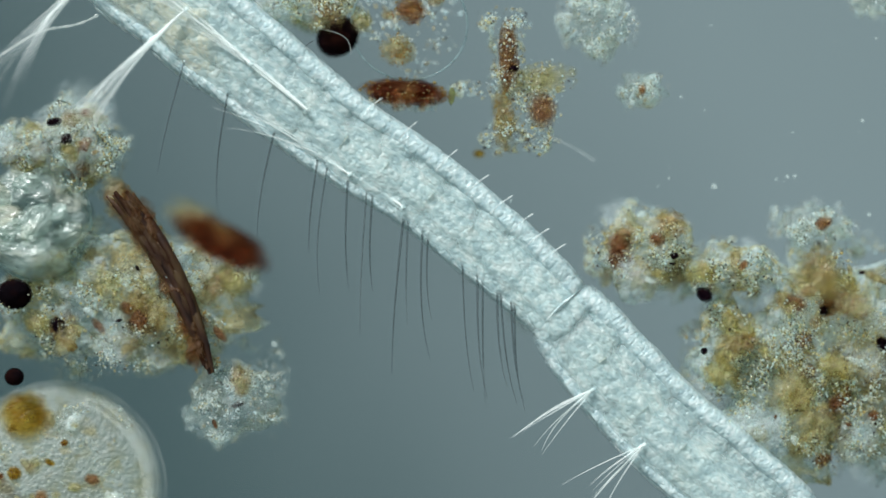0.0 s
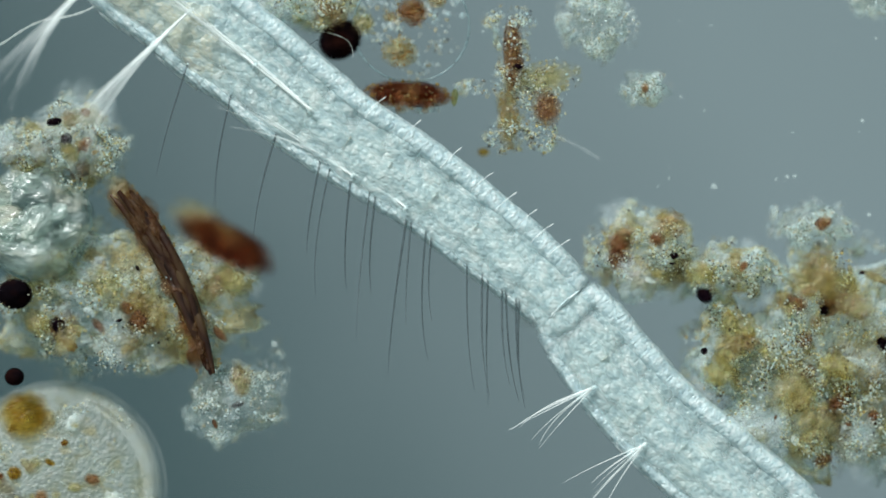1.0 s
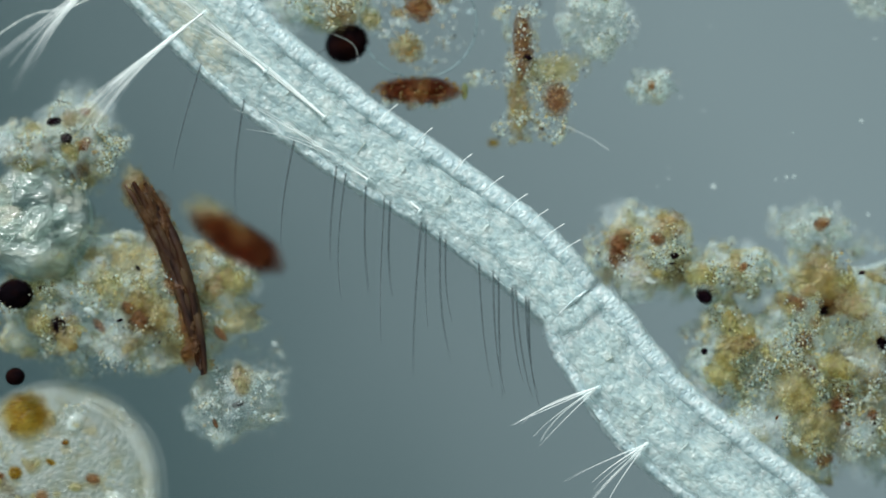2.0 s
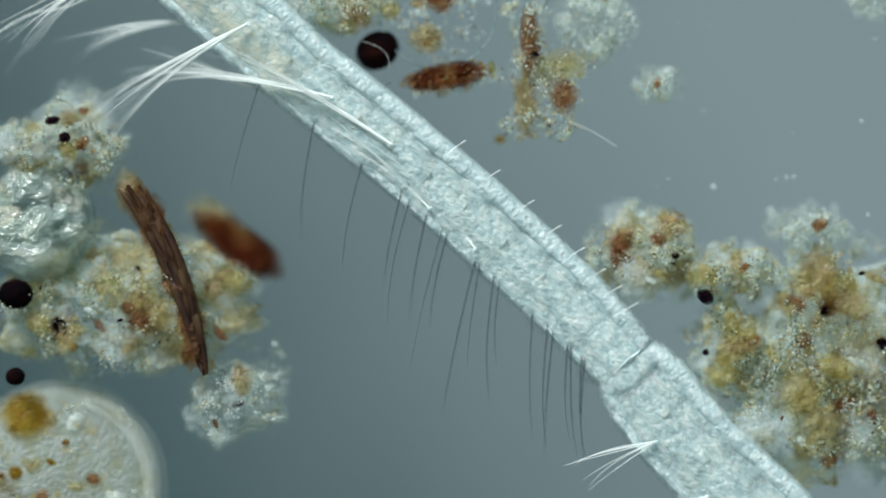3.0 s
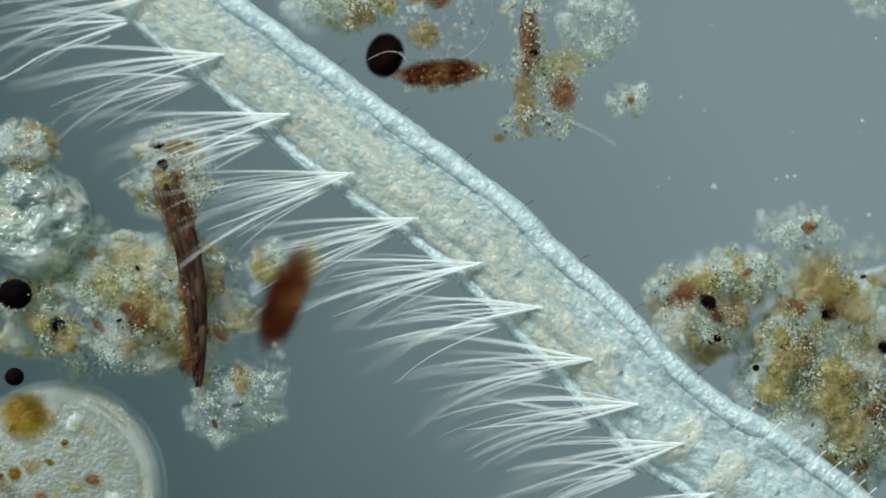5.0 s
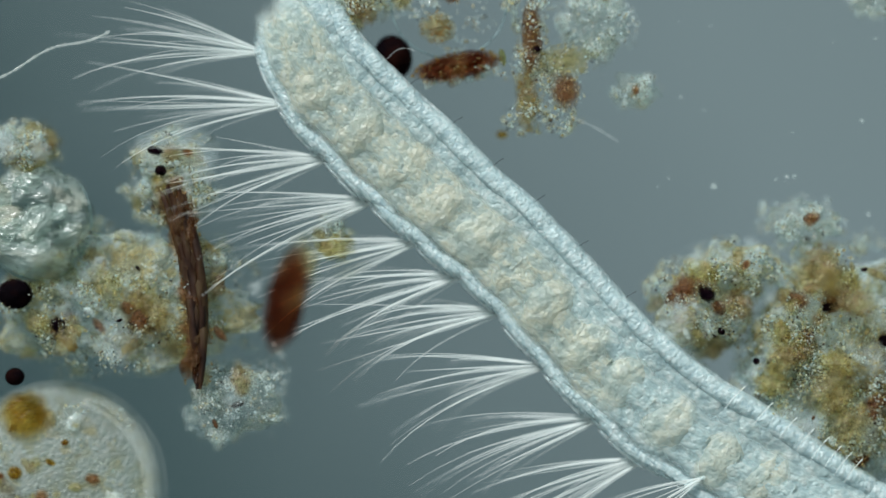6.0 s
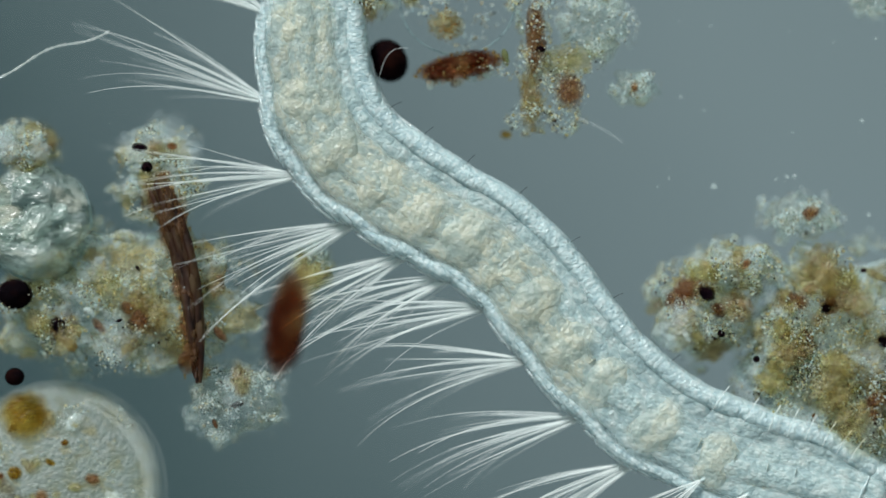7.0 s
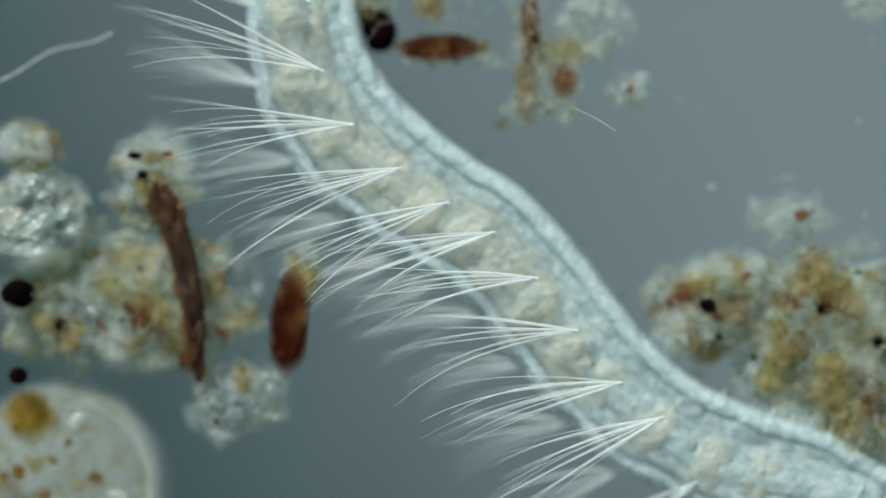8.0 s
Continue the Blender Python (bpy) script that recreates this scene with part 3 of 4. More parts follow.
def fibre():
    """A bent, splintered rusty plant fibre."""
    rng = random.Random(4)
    ob = thing("plant_fibre", "dark rusty brown splintered plant fibre lying in detritus", "fibre", spot(300, 495))
    for k in range(9):
        off = (k - 4) * 0.0036 + rng.uniform(-0.001, 0.001)
        x0, x1 = -0.182 + rng.uniform(0, 0.055), 0.188 - rng.uniform(0, 0.05)
        pts, rad = [], []
        for i in range(15):
            u = i / 14
            x = x0 + (x1 - x0) * u
            pts.append((x, off * (1.25 - 0.85 * u) + 0.020 * (1 - (x / 0.18) ** 2) + rng.uniform(-0.0007, 0.0007), 0.150 + rng.uniform(-0.006, 0.006)))
            rad.append(0.0080 * rng.uniform(0.85, 1.15) * (0.15 + 0.95 * math.sin(math.pi * (0.03 + 0.94 * u)) ** 0.6))
        v, f = tube(pts, rad, 8)
        part("strand", to_mesh("strand", v, f, FIBRE_WALL), ob)
    rng = random.Random(6)
    spots = []
    for _ in range(170):
        x = rng.uniform(-0.18, 0.18)
        spots.append(((x, rng.choice((-1, 1)) * rng.gauss(0.021, 0.004) + 0.020 * (1 - (x / 0.18) ** 2), 0.150 + rng.uniform(-0.012, 0.012)), rng.uniform(0.0008, 0.0024)))
    part("fringe", lumps("fringe", spots, OCHRE, 7, 1, 0.5), ob, "ochre grains along the fibre", "stuff")
    for i in range(13):
        x = -0.175 + 0.028 * i + rng.uniform(-0.01, 0.01)
        r = rng.uniform(0.014, 0.024) * (1.3 if i < 4 else 1.0)
        g = part("fibre_sheath", pebble("fibre_sheath", r * 1.6, r, r * 0.5, SLIME_STAIN if i % 4 == 0 else RUST_STAIN, 30.0 + i, 3, 0.8, 1.6), ob, "rusty frayed sheath")
        g.location, g.rotation_euler = (x, 0.020 * (1 - (x / 0.18) ** 2) + rng.gauss(0, 0.007), 0.135 + rng.uniform(-0.01, 0.02)), (0, 0, rng.gauss(0, 0.3))
    return ob


FIBRE = fibre()



def flake():
    ob = thing("rusty_flake", "rusty brown elongated soft flake floating above the slide", "flake", spot(380, 425, 0.32))
    part("body", pebble("flake_body", 0.100, 0.038, 0.022, FLAKE, 3.0, 5, 0.35, 1.5, 0.012, 0.8), ob)
    halo = part("halo", pebble("flake_halo", 0.060, 0.036, 0.012, SLIME_STAIN, 5.0, 4, 0.5, 1.5), ob, "soft pale amber rim")
    halo.location = (-0.050, 0.010, -0.012)
    return ob


BLOB = flake()


def spore():
    ob = thing("dark_spore", "nearly black round spore with a fine pale hair", "spore", spot(598, 65, 0.05))
    part("body", pebble("spore_body", 0.043, 0.036, 0.034, SPORE, 5.0, 5, 0.06, 1.5), ob)
    v, f = tube([(0.030 * math.sin(u * 2.4) - 0.020, 0.030 - 0.070 * u, 0.038 + 0.004 * u) for u in [i / 10 for i in range(11)]], [0.0004] * 11, 6)
    part("hair", to_mesh("hair", v, f, BRISTLE), ob, "fine pale curved hair")
    return ob


BALL = spore()


def spindle():
    ob = thing("spindle_cell", "brown spindle-shaped cell with a pale jelly coat", "cell", spot(718, 163, 0.05))
    part("body", pebble("spindle", 0.084, 0.025, 0.016, FLAKE, 7.0, 5, 0.3, 1.8), ob)
    rng = random.Random(8)
    spots = [((rng.uniform(-0.06, 0.06), -0.012 + rng.uniform(-0.018, 0.012), -0.02 + rng.uniform(-0.01, 0.01)), rng.uniform(0.004, 0.010)) for _ in range(90)]
    part("jelly_coat", lumps("jelly_coat", spots, FLOC_PALE, 8, 1), ob, "pale granular coat", "stuff")
    part("fringe", cluster("fringe", 0.080, 0.024, 0.016, 160, 0.0012, 0.0034, OCHRE, 29, 0.8), ob, "ochre granular fringe", "stuff")
    tip = part("green_tip", pebble("green_tip", 0.006, 0.015, 0.008, GREEN, 9.0, 3, 0.2), ob, "green pointed tip")
    tip.location = (0.082, 0.0, 0.0)
    return ob


SPINDLE = spindle()


def cross_clump():
    """Upright rusty rod and an olive arm in a ragged glassy clump."""
    ob = thing("rod_clump", "rusty rod and olive arm in a glassy granular clump", "detritus", spot(957, 201))
    spots = []
    for (x, y, rx, ry, n, sd) in ((-60, -90, 32, 62, 260, 1), (-70, 40, 40, 34, 200, 2), (-5, 42, 34, 30, 190, 3), (-30, -20, 42, 50, 220, 4), (-65, -160, 45, 30, 180, 5), (-110, -40, 50, 16, 100, 6)):
        spots += [((c[0] + x * 0.001, c[1] - y * 0.001, c[2] + 0.03), r) for c, r in floc_spots(rx * 0.001, ry * 0.001, int(n * 2.8), 0.0011, 0.0034, 140 + sd, 0.09)]
    part("granular_mass", lumps("granular_mass", spots, FLOC, 141, 1), ob, "clear and ochre grains", "stuff")
    rod = part("rod", pebble("rod", 0.018, 0.062, 0.012, RUST_STAIN, 11.0, 5, 0.45, 2.4, 0.0, 0.7), ob, "rusty upright rod")
    rod.location = (-0.058, 0.100, 0.09)
    low = part("rod_foot", pebble("rod_foot", 0.022, 0.068, 0.012, SLIME_STAIN, 12.0, 5, 0.5, 2.4, 0.0, 0.7), ob, "ochre lower rod")
    low.location = (-0.066, -0.010, 0.07)
    arm = part("olive_arm", pebble("olive_arm", 0.066, 0.030, 0.014, SLIME_STAIN, 13.0, 5, 0.45, 2.0, 0.0, 0.75), ob, "olive arm")
    arm.location, arm.rotation_euler = (0.000, 0.058, 0.08), (0, 0, 0.15)
    lump = part("rusty_lump", pebble("rusty_lump", 0.034, 0.040, 0.022, RUST_STAIN, 14.0, 5, 0.18, 1.4), ob, "rusty oval lump")
    lump.location = (0.0, 0.004, 0.11)
    for nm, rx, ry, x, y, mt, sd in (("rod_fringe", 0.018, 0.062, -0.058, 0.100, OCHRE, 61), ("foot_fringe", 0.018, 0.064, -0.066, -0.010, OCHRE, 62),
                                     ("arm_fringe", 0.066, 0.034, 0.0, 0.058, FLOC, 63), ("lump_fringe", 0.034, 0.040, 0.0, 0.004, FLOC, 64)):
        part(nm, cluster(nm, rx, ry, 0.02, 150, 0.0010, 0.0028, mt, sd, 0.6), ob, "soft granular fringe", "stuff").location = (x, y, 0.09)
    dot = part("dark_speck", pebble("dark_speck", 0.010, 0.008, 0.008, BLACK, 15.0, 3, 0.3), ob)
    dot.location = (-0.050, 0.078, 0.11)
    v, f = tube([(0.012 + 0.080 * u, -0.045 - 0.043 * u + 0.004 * math.sin(3 * u), 0.20) for u in [i / 8 for i in range(9)]], [0.0006] * 9, 5)
    part("thread", to_mesh("thread", v, f, BRISTLE), ob, "fine pale thread")
    tip = part("green_speck", pebble("green_speck", 0.012, 0.009, 0.008, YELLOW, 16.0, 3, 0.3), ob)
    tip.location = (-0.110, -0.072, 0.03)
    return ob


CROSS = cross_clump()


def cell_case():
    """A thin clear round case with brown lumps in it."""
    ob = thing("cell_case", "thin clear round case holding brown lumps", "cell", spot(700, 90))
    pts = [(0.025 + 0.103 * math.cos(a), 0.045 + 0.098 * math.sin(a), 0.05 + 0.004 * math.sin(5 * a)) for a in [i * 2 * math.pi / 72 for i in range(73)]]
    v, f = tube(pts, [0.0017] * 73, 6)
    part("rim", to_mesh("rim", v, f, RIM), ob, "thin teal rim")
    part("filling", lumps("filling", [((c[0] + 0.025, c[1] + 0.045, c[2]), r) for c, r in floc_spots(0.09, 0.085, 420, 0.0018, 0.0055, 152, 0.05)], FLOC_PALE, 152, 1), ob, "pale granular filling", "stuff")
    for x, y, r, mt, sd in ((0, 0, 0.030, OCHRE, 1), (0.026, 0.072, 0.027, AMBER, 2), (-0.012, 0.062, 0.012, OCHRE, 3), (0.070, 0.090, 0.016, OCHRE, 4), (-0.060, 0.050, 0.020, GREEN, 5)):
        g = part("brown_lump", pebble("brown_lump", r * 1.15, r * 1.05, r * 0.5, RUST_STAIN if mt is AMBER else SLIME_STAIN, 20.0 + sd, 5, 0.45, 1.8), ob)
        part("lump_fringe", cluster("lump_fringe", r, r * 0.9, r * 0.6, 90, r * 0.04, r * 0.09, mt if mt is not AMBER else OCHRE, 80 + sd, 0.5), ob, "soft granular fringe", "stuff").location = (x, y, 0.075)
        g.location = (x, y, 0.075)
    return ob


CASE = cell_case()


def droplet():
    ob = thing("glassy_droplet", "clear glassy lobed droplet against detritus", "droplet", spot(72, 392))
    b = part("body", pebble("droplet", 0.092, 0.104, 0.085, DROPLET, 31.0, 5, 0.26, 1.6), ob)
    b.location = (0, 0, 0.085)
    # dark crescent added as a tube: shade on the side away from the lamp
    shade_arc = [(0.094 * math.cos(a), 0.106 * math.sin(a), 0.10) for a in [radians(-150 + 190 * i / 40) for i in range(41)]]
    v, f = tube(shade_arc, [0.0006 + 0.0040 * math.sin(math.pi * i / 40) for i in range(41)], 6)
    part("rim", to_mesh("rim", v, f, RIM), ob, "dark teal arc standing in for shade on the droplet's south-east side")
    rng = random.Random(33)
    for i in range(9):
        r = rng.uniform(0.013, 0.028)
        g = part("lobe", pebble("lobe", r * 1.4, r, r * 0.7, DROPLET, 40.0 + i, 3, 0.3, 1.5), ob)
        a, q = rng.uniform(0, 6.28), 0.072 * math.sqrt(rng.random())
        g.location, g.rotation_euler = (q * math.cos(a), q * math.sin(a) + 0.02, 0.085 + 0.080 * math.sqrt(1 - (q / 0.096) ** 2)), (0, 0, rng.uniform(0, 3.1))
    return ob


droplet()


def big_sac():
    """A large low striped sac with a yellow drop and loose grains in it."""
    ob = thing("striped_sac", "large pale translucent sac with a striped rim and yellow drop", "sac", spot(108, 862))
    part("wall", pebble("sac_wall", 0.190, 0.190, 0.060, SAC, 51.0, 5, 0.05, 1.2), ob).location = (0, 0, 0.062)
    rng = random.Random(52)
    ring = [(0.189 * math.cos(a), 0.189 * math.sin(a), 0.066) for a in [i * 2 * math.pi / 90 for i in range(91)]]
    v, f = tube(ring, [0.0009] * 91, 6)
    part("rim", to_mesh("rim", v, f, STRIPE), ob, "bright thin rim")
    part("granular_filling", lumps("granular_filling", [((c[0], c[1], 0.105 + 0.012 * rng.random()), r) for c, r in floc_spots(0.150, 0.155, 900, 0.0010, 0.0030, 53, 0.02)], FLOC, 54, 1), ob, "fine ochre grains", "stuff")
    for i in range(46):
        a = radians(-12 + 84 * i / 45)
        u, w = Vector((math.cos(a), math.sin(a), 0)), Vector((-math.sin(a), math.cos(a), 0))
        pts = [u * (0.150 + 0.034 * k / 4) + w * (0.004 * math.sin(k)) + Vector((0, 0, 0.112 - 0.030 * (k / 4) ** 2)) for k in range(5)]
        v, f = tube(pts, [0.0006, 0.0014, 0.0017, 0.0014, 0.0006], 5)
        part("stripe", to_mesh("stripe", v, f, STRIPE), ob)
    for i in range(26):
        r = rng.uniform(0.004, 0.013)
        a, q = rng.uniform(0, 6.28), 0.135 * math.sqrt(rng.random())
        g = part("grain", pebble("sac_grain", r * rng.uniform(1, 1.8), r, r * 0.7, rng.choice([SLIME_STAIN, SLIME_STAIN, RUST_STAIN, CLEAR, YELLOW, BLACK]), 60.0 + i, 3, 0.8, 1.6), ob)
        g.location, g.rotation_euler = (q * math.cos(a), q * math.sin(a), 0.118), (0, 0, rng.uniform(0, 6.28))
    y = part("yellow_drop", pebble("yellow_drop", 0.056, 0.048, 0.022, YELLOW, 90.0, 4, 0.2, 1.5), ob, "yellow oil drop")
    y.location = (-0.062, 0.130, 0.110)
    return ob


big_sac()
for x, y, r, sd in ((24, 520, 0.029, 1), (24, 668, 0.017, 2)):
    lone("dark_spore", "dark red-black round spore in detritus", "spore", pebble("dark_spore", r * 1.1, r, r * 0.9, SPORE, 70.0 + sd, 4, 0.12, 1.5), spot(x, y, 0.14))


def thread():
    pts = [(-0.111 + 0.222 * u, -0.049 + 0.098 * u ** 0.8 - 0.006 * math.sin(u * 9), 0.006 * math.sin(u * 7)) for u in [i / 48 for i in range(49)]]
    v, f = tube(pts, [0.0022 + 0.0010 * math.sin(i * 2.7) + 0.0006 * math.sin(i * 1.1) for i in range(49)], 7)
    return lone("thread", "thin pale twisted thread floating over the slide", "thread", to_mesh("thread", v, f, FLOC_PALE), spot(81, 101, 0.13))


THREAD = thread()


def motes():
    rng = random.Random(77)
    for i in range(34):
        x, y, r = rng.uniform(850, 1560), rng.uniform(20, 420), rng.uniform(0.0008, 0.0022)
        if i < 6:
            x, y, r = ((1265, 330), (1528, 213), (1395, 313), (1408, 312), (485, 610), (1540, 380))[i] + (0.005 if i in (0, 4) else 0.003,)
        lone("mote", "tiny clear mote in the water", "mote", pebble("mote", r * 1.2, r, r, CLEAR, 200.0 + i, 2, 0.2), spot(x, y, 0.10))["group"] = "motes"


motes()

# ---- the worm ----
# Its middle line at set times: (length along the body from the neck, x, y, half width), on the plan grid.
POSES = []


def worm_pose(t, *rows):
    POSES.append((t, sorted(rows)))


worm_pose(0.0, (-410, 1270, 842, 88), (-304, 1190, 772, 85), (-182, 1105, 685, 82), (-74, 1035, 603, 76), (0, 987, 547, 56), (60, 940, 500, 63),
          (192, 845, 417, 69), (321, 745, 336, 70), (488, 604, 244, 76), (700, 441, 116, 86), (900, 326, 18, 94))
worm_pose(1.0, (-410, 1272, 840, 88), (-304, 1191, 771, 85), (-182, 1107, 684, 82), (-74, 1041, 598, 76), (0, 995, 540, 56), (60, 949, 493, 64),
          (192, 853, 414, 71), (321, 752, 335, 74), (488, 610, 244, 80), (700, 447, 117, 89), (900, 332, 22, 95))
worm_pose(1.5, (-410, 1275, 838, 86), (-304, 1190, 768, 84), (-182, 1110, 682, 81), (-74, 1047, 594, 76), (0, 1004, 534, 56), (60, 960, 487, 63),
          (192, 866, 405, 68), (321, 766, 327, 69), (488, 624, 238, 75), (700, 458, 113, 80), (900, 341, 13, 84))
worm_pose(2.8, (-349, 1300, 852, 84), (-203, 1185, 760, 82), (-85, 1110, 670, 78), (0, 1057, 604, 56), (70, 1008, 550, 62), (305, 843, 410, 66),
          (570, 645, 250, 70), (715, 527, 157, 74), (870, 430, 60, 76))
worm_pose(3.0, (-330, 1320, 885, 82), (-190, 1220, 785, 80), (-75, 1153, 702, 77), (0, 1106, 644, 56), (70, 1060, 592, 62), (231, 943, 477, 67), (502, 740, 298, 66),
          (753, 545, 140, 67), (886, 445, 52, 70))
worm_pose(3.5, (-200, 1300, 915, 80), (-75, 1228, 812, 76), (0, 1187, 744, 56), (70, 1150, 678, 66), (140, 1113, 622, 72), (400, 943, 428, 67), (663, 742, 258, 68), (933, 530, 90, 70))
worm_pose(3.8, (-200, 1385, 960, 80), (-75, 1298, 862, 76), (0, 1247, 798, 52), (70, 1204, 738, 64), (317, 1050, 570, 70), (610, 845, 385, 61), (890, 645, 212, 65), (1150, 445, 55, 68))
worm_pose(4.0, (-75, 1425, 915, 72), (0, 1368, 860, 46), (113, 1275, 800, 66), (435, 1055, 632, 72), (775, 825, 437, 62), (1107, 605, 242, 66), (1345, 385, 65, 68), (1560, 212, -42, 70), (1760, 50, -130, 70))
worm_pose(4.2, (0, 1500, 1010, 60), (300, 1290, 856, 80), (566, 1105, 722, 80), (700, 1038, 655, 76), (900, 885, 523, 66), (1115, 715, 378, 66), (1330, 545, 252, 68), (1545, 365, 145, 70), (1760, 190, 50, 72))
worm_pose(4.5, (0, 1520, 1005, 70), (350, 1330, 868, 92), (566, 1185, 768, 93), (700, 1108, 698, 90), (900, 1003, 590, 87), (1115, 862, 458, 78), (1330, 710, 343, 75), (1545, 540, 240, 70), (1760, 375, 145, 70), (1975, 195, 62, 72))
worm_pose(4.7, (0, 1530, 990, 70), (350, 1350, 862, 94), (566, 1220, 775, 95), (700, 1140, 705, 92), (900, 1058, 615, 91), (1115, 965, 530, 87), (1330, 855, 430, 80), (1545, 700, 322, 73), (1760, 530, 232, 73), (1975, 365, 125, 74), (2190, 200, 30, 76))
worm_pose(5.8, (0, 1505, 925, 76), (350, 1330, 832, 98), (566, 1195, 748, 99), (700, 1125, 688, 100), (900, 1037, 602, 96), (1115, 952, 507, 91), (1330, 880, 438, 93), (1545, 807, 375, 96),
          (1760, 730, 300, 99), (1975, 650, 228, 100), (2190, 570, 148, 94), (2405, 520, 72, 78))
worm_pose(6.0, (0, 1508, 918, 76), (350, 1333, 825, 101), (566, 1198, 742, 102), (700, 1125, 683, 102), (900, 1036, 596, 99), (1115, 954, 502, 95), (1330, 882, 430, 97), (1545, 807, 368, 100),
          (1760, 730, 294, 103), (1975, 652, 222, 103), (2190, 576, 140, 98), (2405, 533, 62, 84))
worm_pose(6.5, (0, 1515, 884, 66), (150, 1430, 852, 88), (380, 1310, 816, 98), (566, 1190, 758, 96), (700, 1108, 695, 96), (900, 1020, 600, 97), (1115, 945, 505, 97), (1330, 873, 430, 97), (1545, 795, 375, 102),
          (1760, 715, 320, 103), (1975, 640, 250, 104), (2190, 575, 165, 102), (2405, 545, 40, 92))
worm_pose(7.0, (0, 1522, 880, 64), (150, 1440, 845, 86), (380, 1310, 811, 95), (566, 1175, 750, 96), (700, 1093, 685, 96), (900, 1008, 592, 98), (1115, 935, 495, 98), (1330, 860, 425, 98), (1545, 775, 378, 102),
          (1760, 690, 325, 105), (1975, 607, 258, 108), (2190, 562, 165, 106), (2405, 548, 20, 92))
worm_pose(7.5, (0, 1520, 882, 64), (150, 1440, 848, 86), (380, 1305, 815, 95), (566, 1168, 752, 96), (700, 1090, 688, 96), (900, 1005, 594, 98), (1115, 930, 500, 98), (1330, 856, 426, 98), (1545, 772, 376, 102),
          (1760, 685, 320, 105), (1975, 600, 248, 108), (2190, 550, 150, 106), (2405, 538, 10, 92))
worm_pose(8.0, (0, 1523, 888, 66), (150, 1443, 855, 88), (380, 1304, 821, 98), (566, 1170, 755, 100), (700, 1094, 690, 101), (900, 1012, 596, 103), (1115, 940, 503, 104), (1330, 866, 423, 104), (1545, 782, 371, 107),
          (1760, 696, 309, 109), (1975, 608, 228, 111), (2190, 552, 126, 106), (2405, 532, 0, 94))


def body_at(rows, s):
    """Place, heading and half width of the middle line at length s."""
    def at(q):
        k = np.array([r[0] for r in rows], float)
        if q <= k[0]:
            d = (np.array(rows[0][1:3]) - np.array(rows[1][1:3])) / np.linalg.norm(np.array(rows[0][1:3]) - np.array(rows[1][1:3]))
            return np.array([*(np.array(rows[0][1:3]) + d * (k[0] - q) * 0.95), rows[0][3]])
        if q >= k[-1]:
            d = (np.array(rows[-1][1:3]) - np.array(rows[-2][1:3])) / np.linalg.norm(np.array(rows[-1][1:3]) - np.array(rows[-2][1:3]))
            rate = min(1.0, np.linalg.norm(np.array(rows[-1][1:3]) - np.array(rows[-2][1:3])) / (k[-1] - k[-2]))
            return np.array([*(np.array(rows[-1][1:3]) + d * (q - k[-1]) * rate), rows[-1][3]])
        i = int(np.searchsorted(k, q, side="right")) - 1
        i = min(i, len(k) - 2)
        p = np.array([r[1:] for r in rows], float)

        def slope(j):
            if j == 0:
                return (p[1] - p[0]) / (k[1] - k[0])
            if j == len(k) - 1:
                return (p[-1] - p[-2]) / (k[-1] - k[-2])
            return (p[j + 1] - p[j - 1]) / (k[j + 1] - k[j - 1])
        h = k[i + 1] - k[i]
        u = (q - k[i]) / h
        return ((2 * u ** 3 - 3 * u ** 2 + 1) * p[i] + (u ** 3 - 2 * u ** 2 + u) * h * slope(i)
                + (-2 * u ** 3 + 3 * u ** 2) * p[i + 1] + (u ** 3 - u ** 2) * h * slope(i + 1))
    c, a, b = at(s), at(s - 12), at(s + 12)
    return c[0], c[1], math.atan2(-(a[1] - b[1]), a[0] - b[0]), c[2]


AXIS_Z = 0.115
HEAD, TAIL, STEP = -700, 2500, 34
WORM = thing("bristle_worm", "pale bluish translucent bristle worm with a granular gut, gliding past detritus", "worm", Matrix())
PIECES = []          # (object, length, side, height, extra turn by time)


def taper(s):
    """Slimmer towards the two ends and at the neck."""
    return max(0.25, min(1.0, math.sqrt(max(0.0, s - HEAD) / 160), math.sqrt(max(0.0, TAIL + 30 - s) / 150)))


def swing(dark, s):
    start = 3.65 - (s - 200) * 0.0008

    def f(t):
        if dark:
            return radians(float(np.interp(s, (60, 185, 300, 480), (44, 42, 32, 26))) - 4 * math.sin(t * 2.2) + 52 * min(1.0, max(0.0, (t - start) / 0.6)))
        return radians(float(np.interp(t, (0, 2.6, 3.0, 3.5, 4.2, 5.0, 5.8, 7.5, 8.0), (-6, -8, -20, -43, -48, -46, -38, -37, -38))))
    return f


FOLDS = []           # (bristle, its angle when the bundle is fanned out)


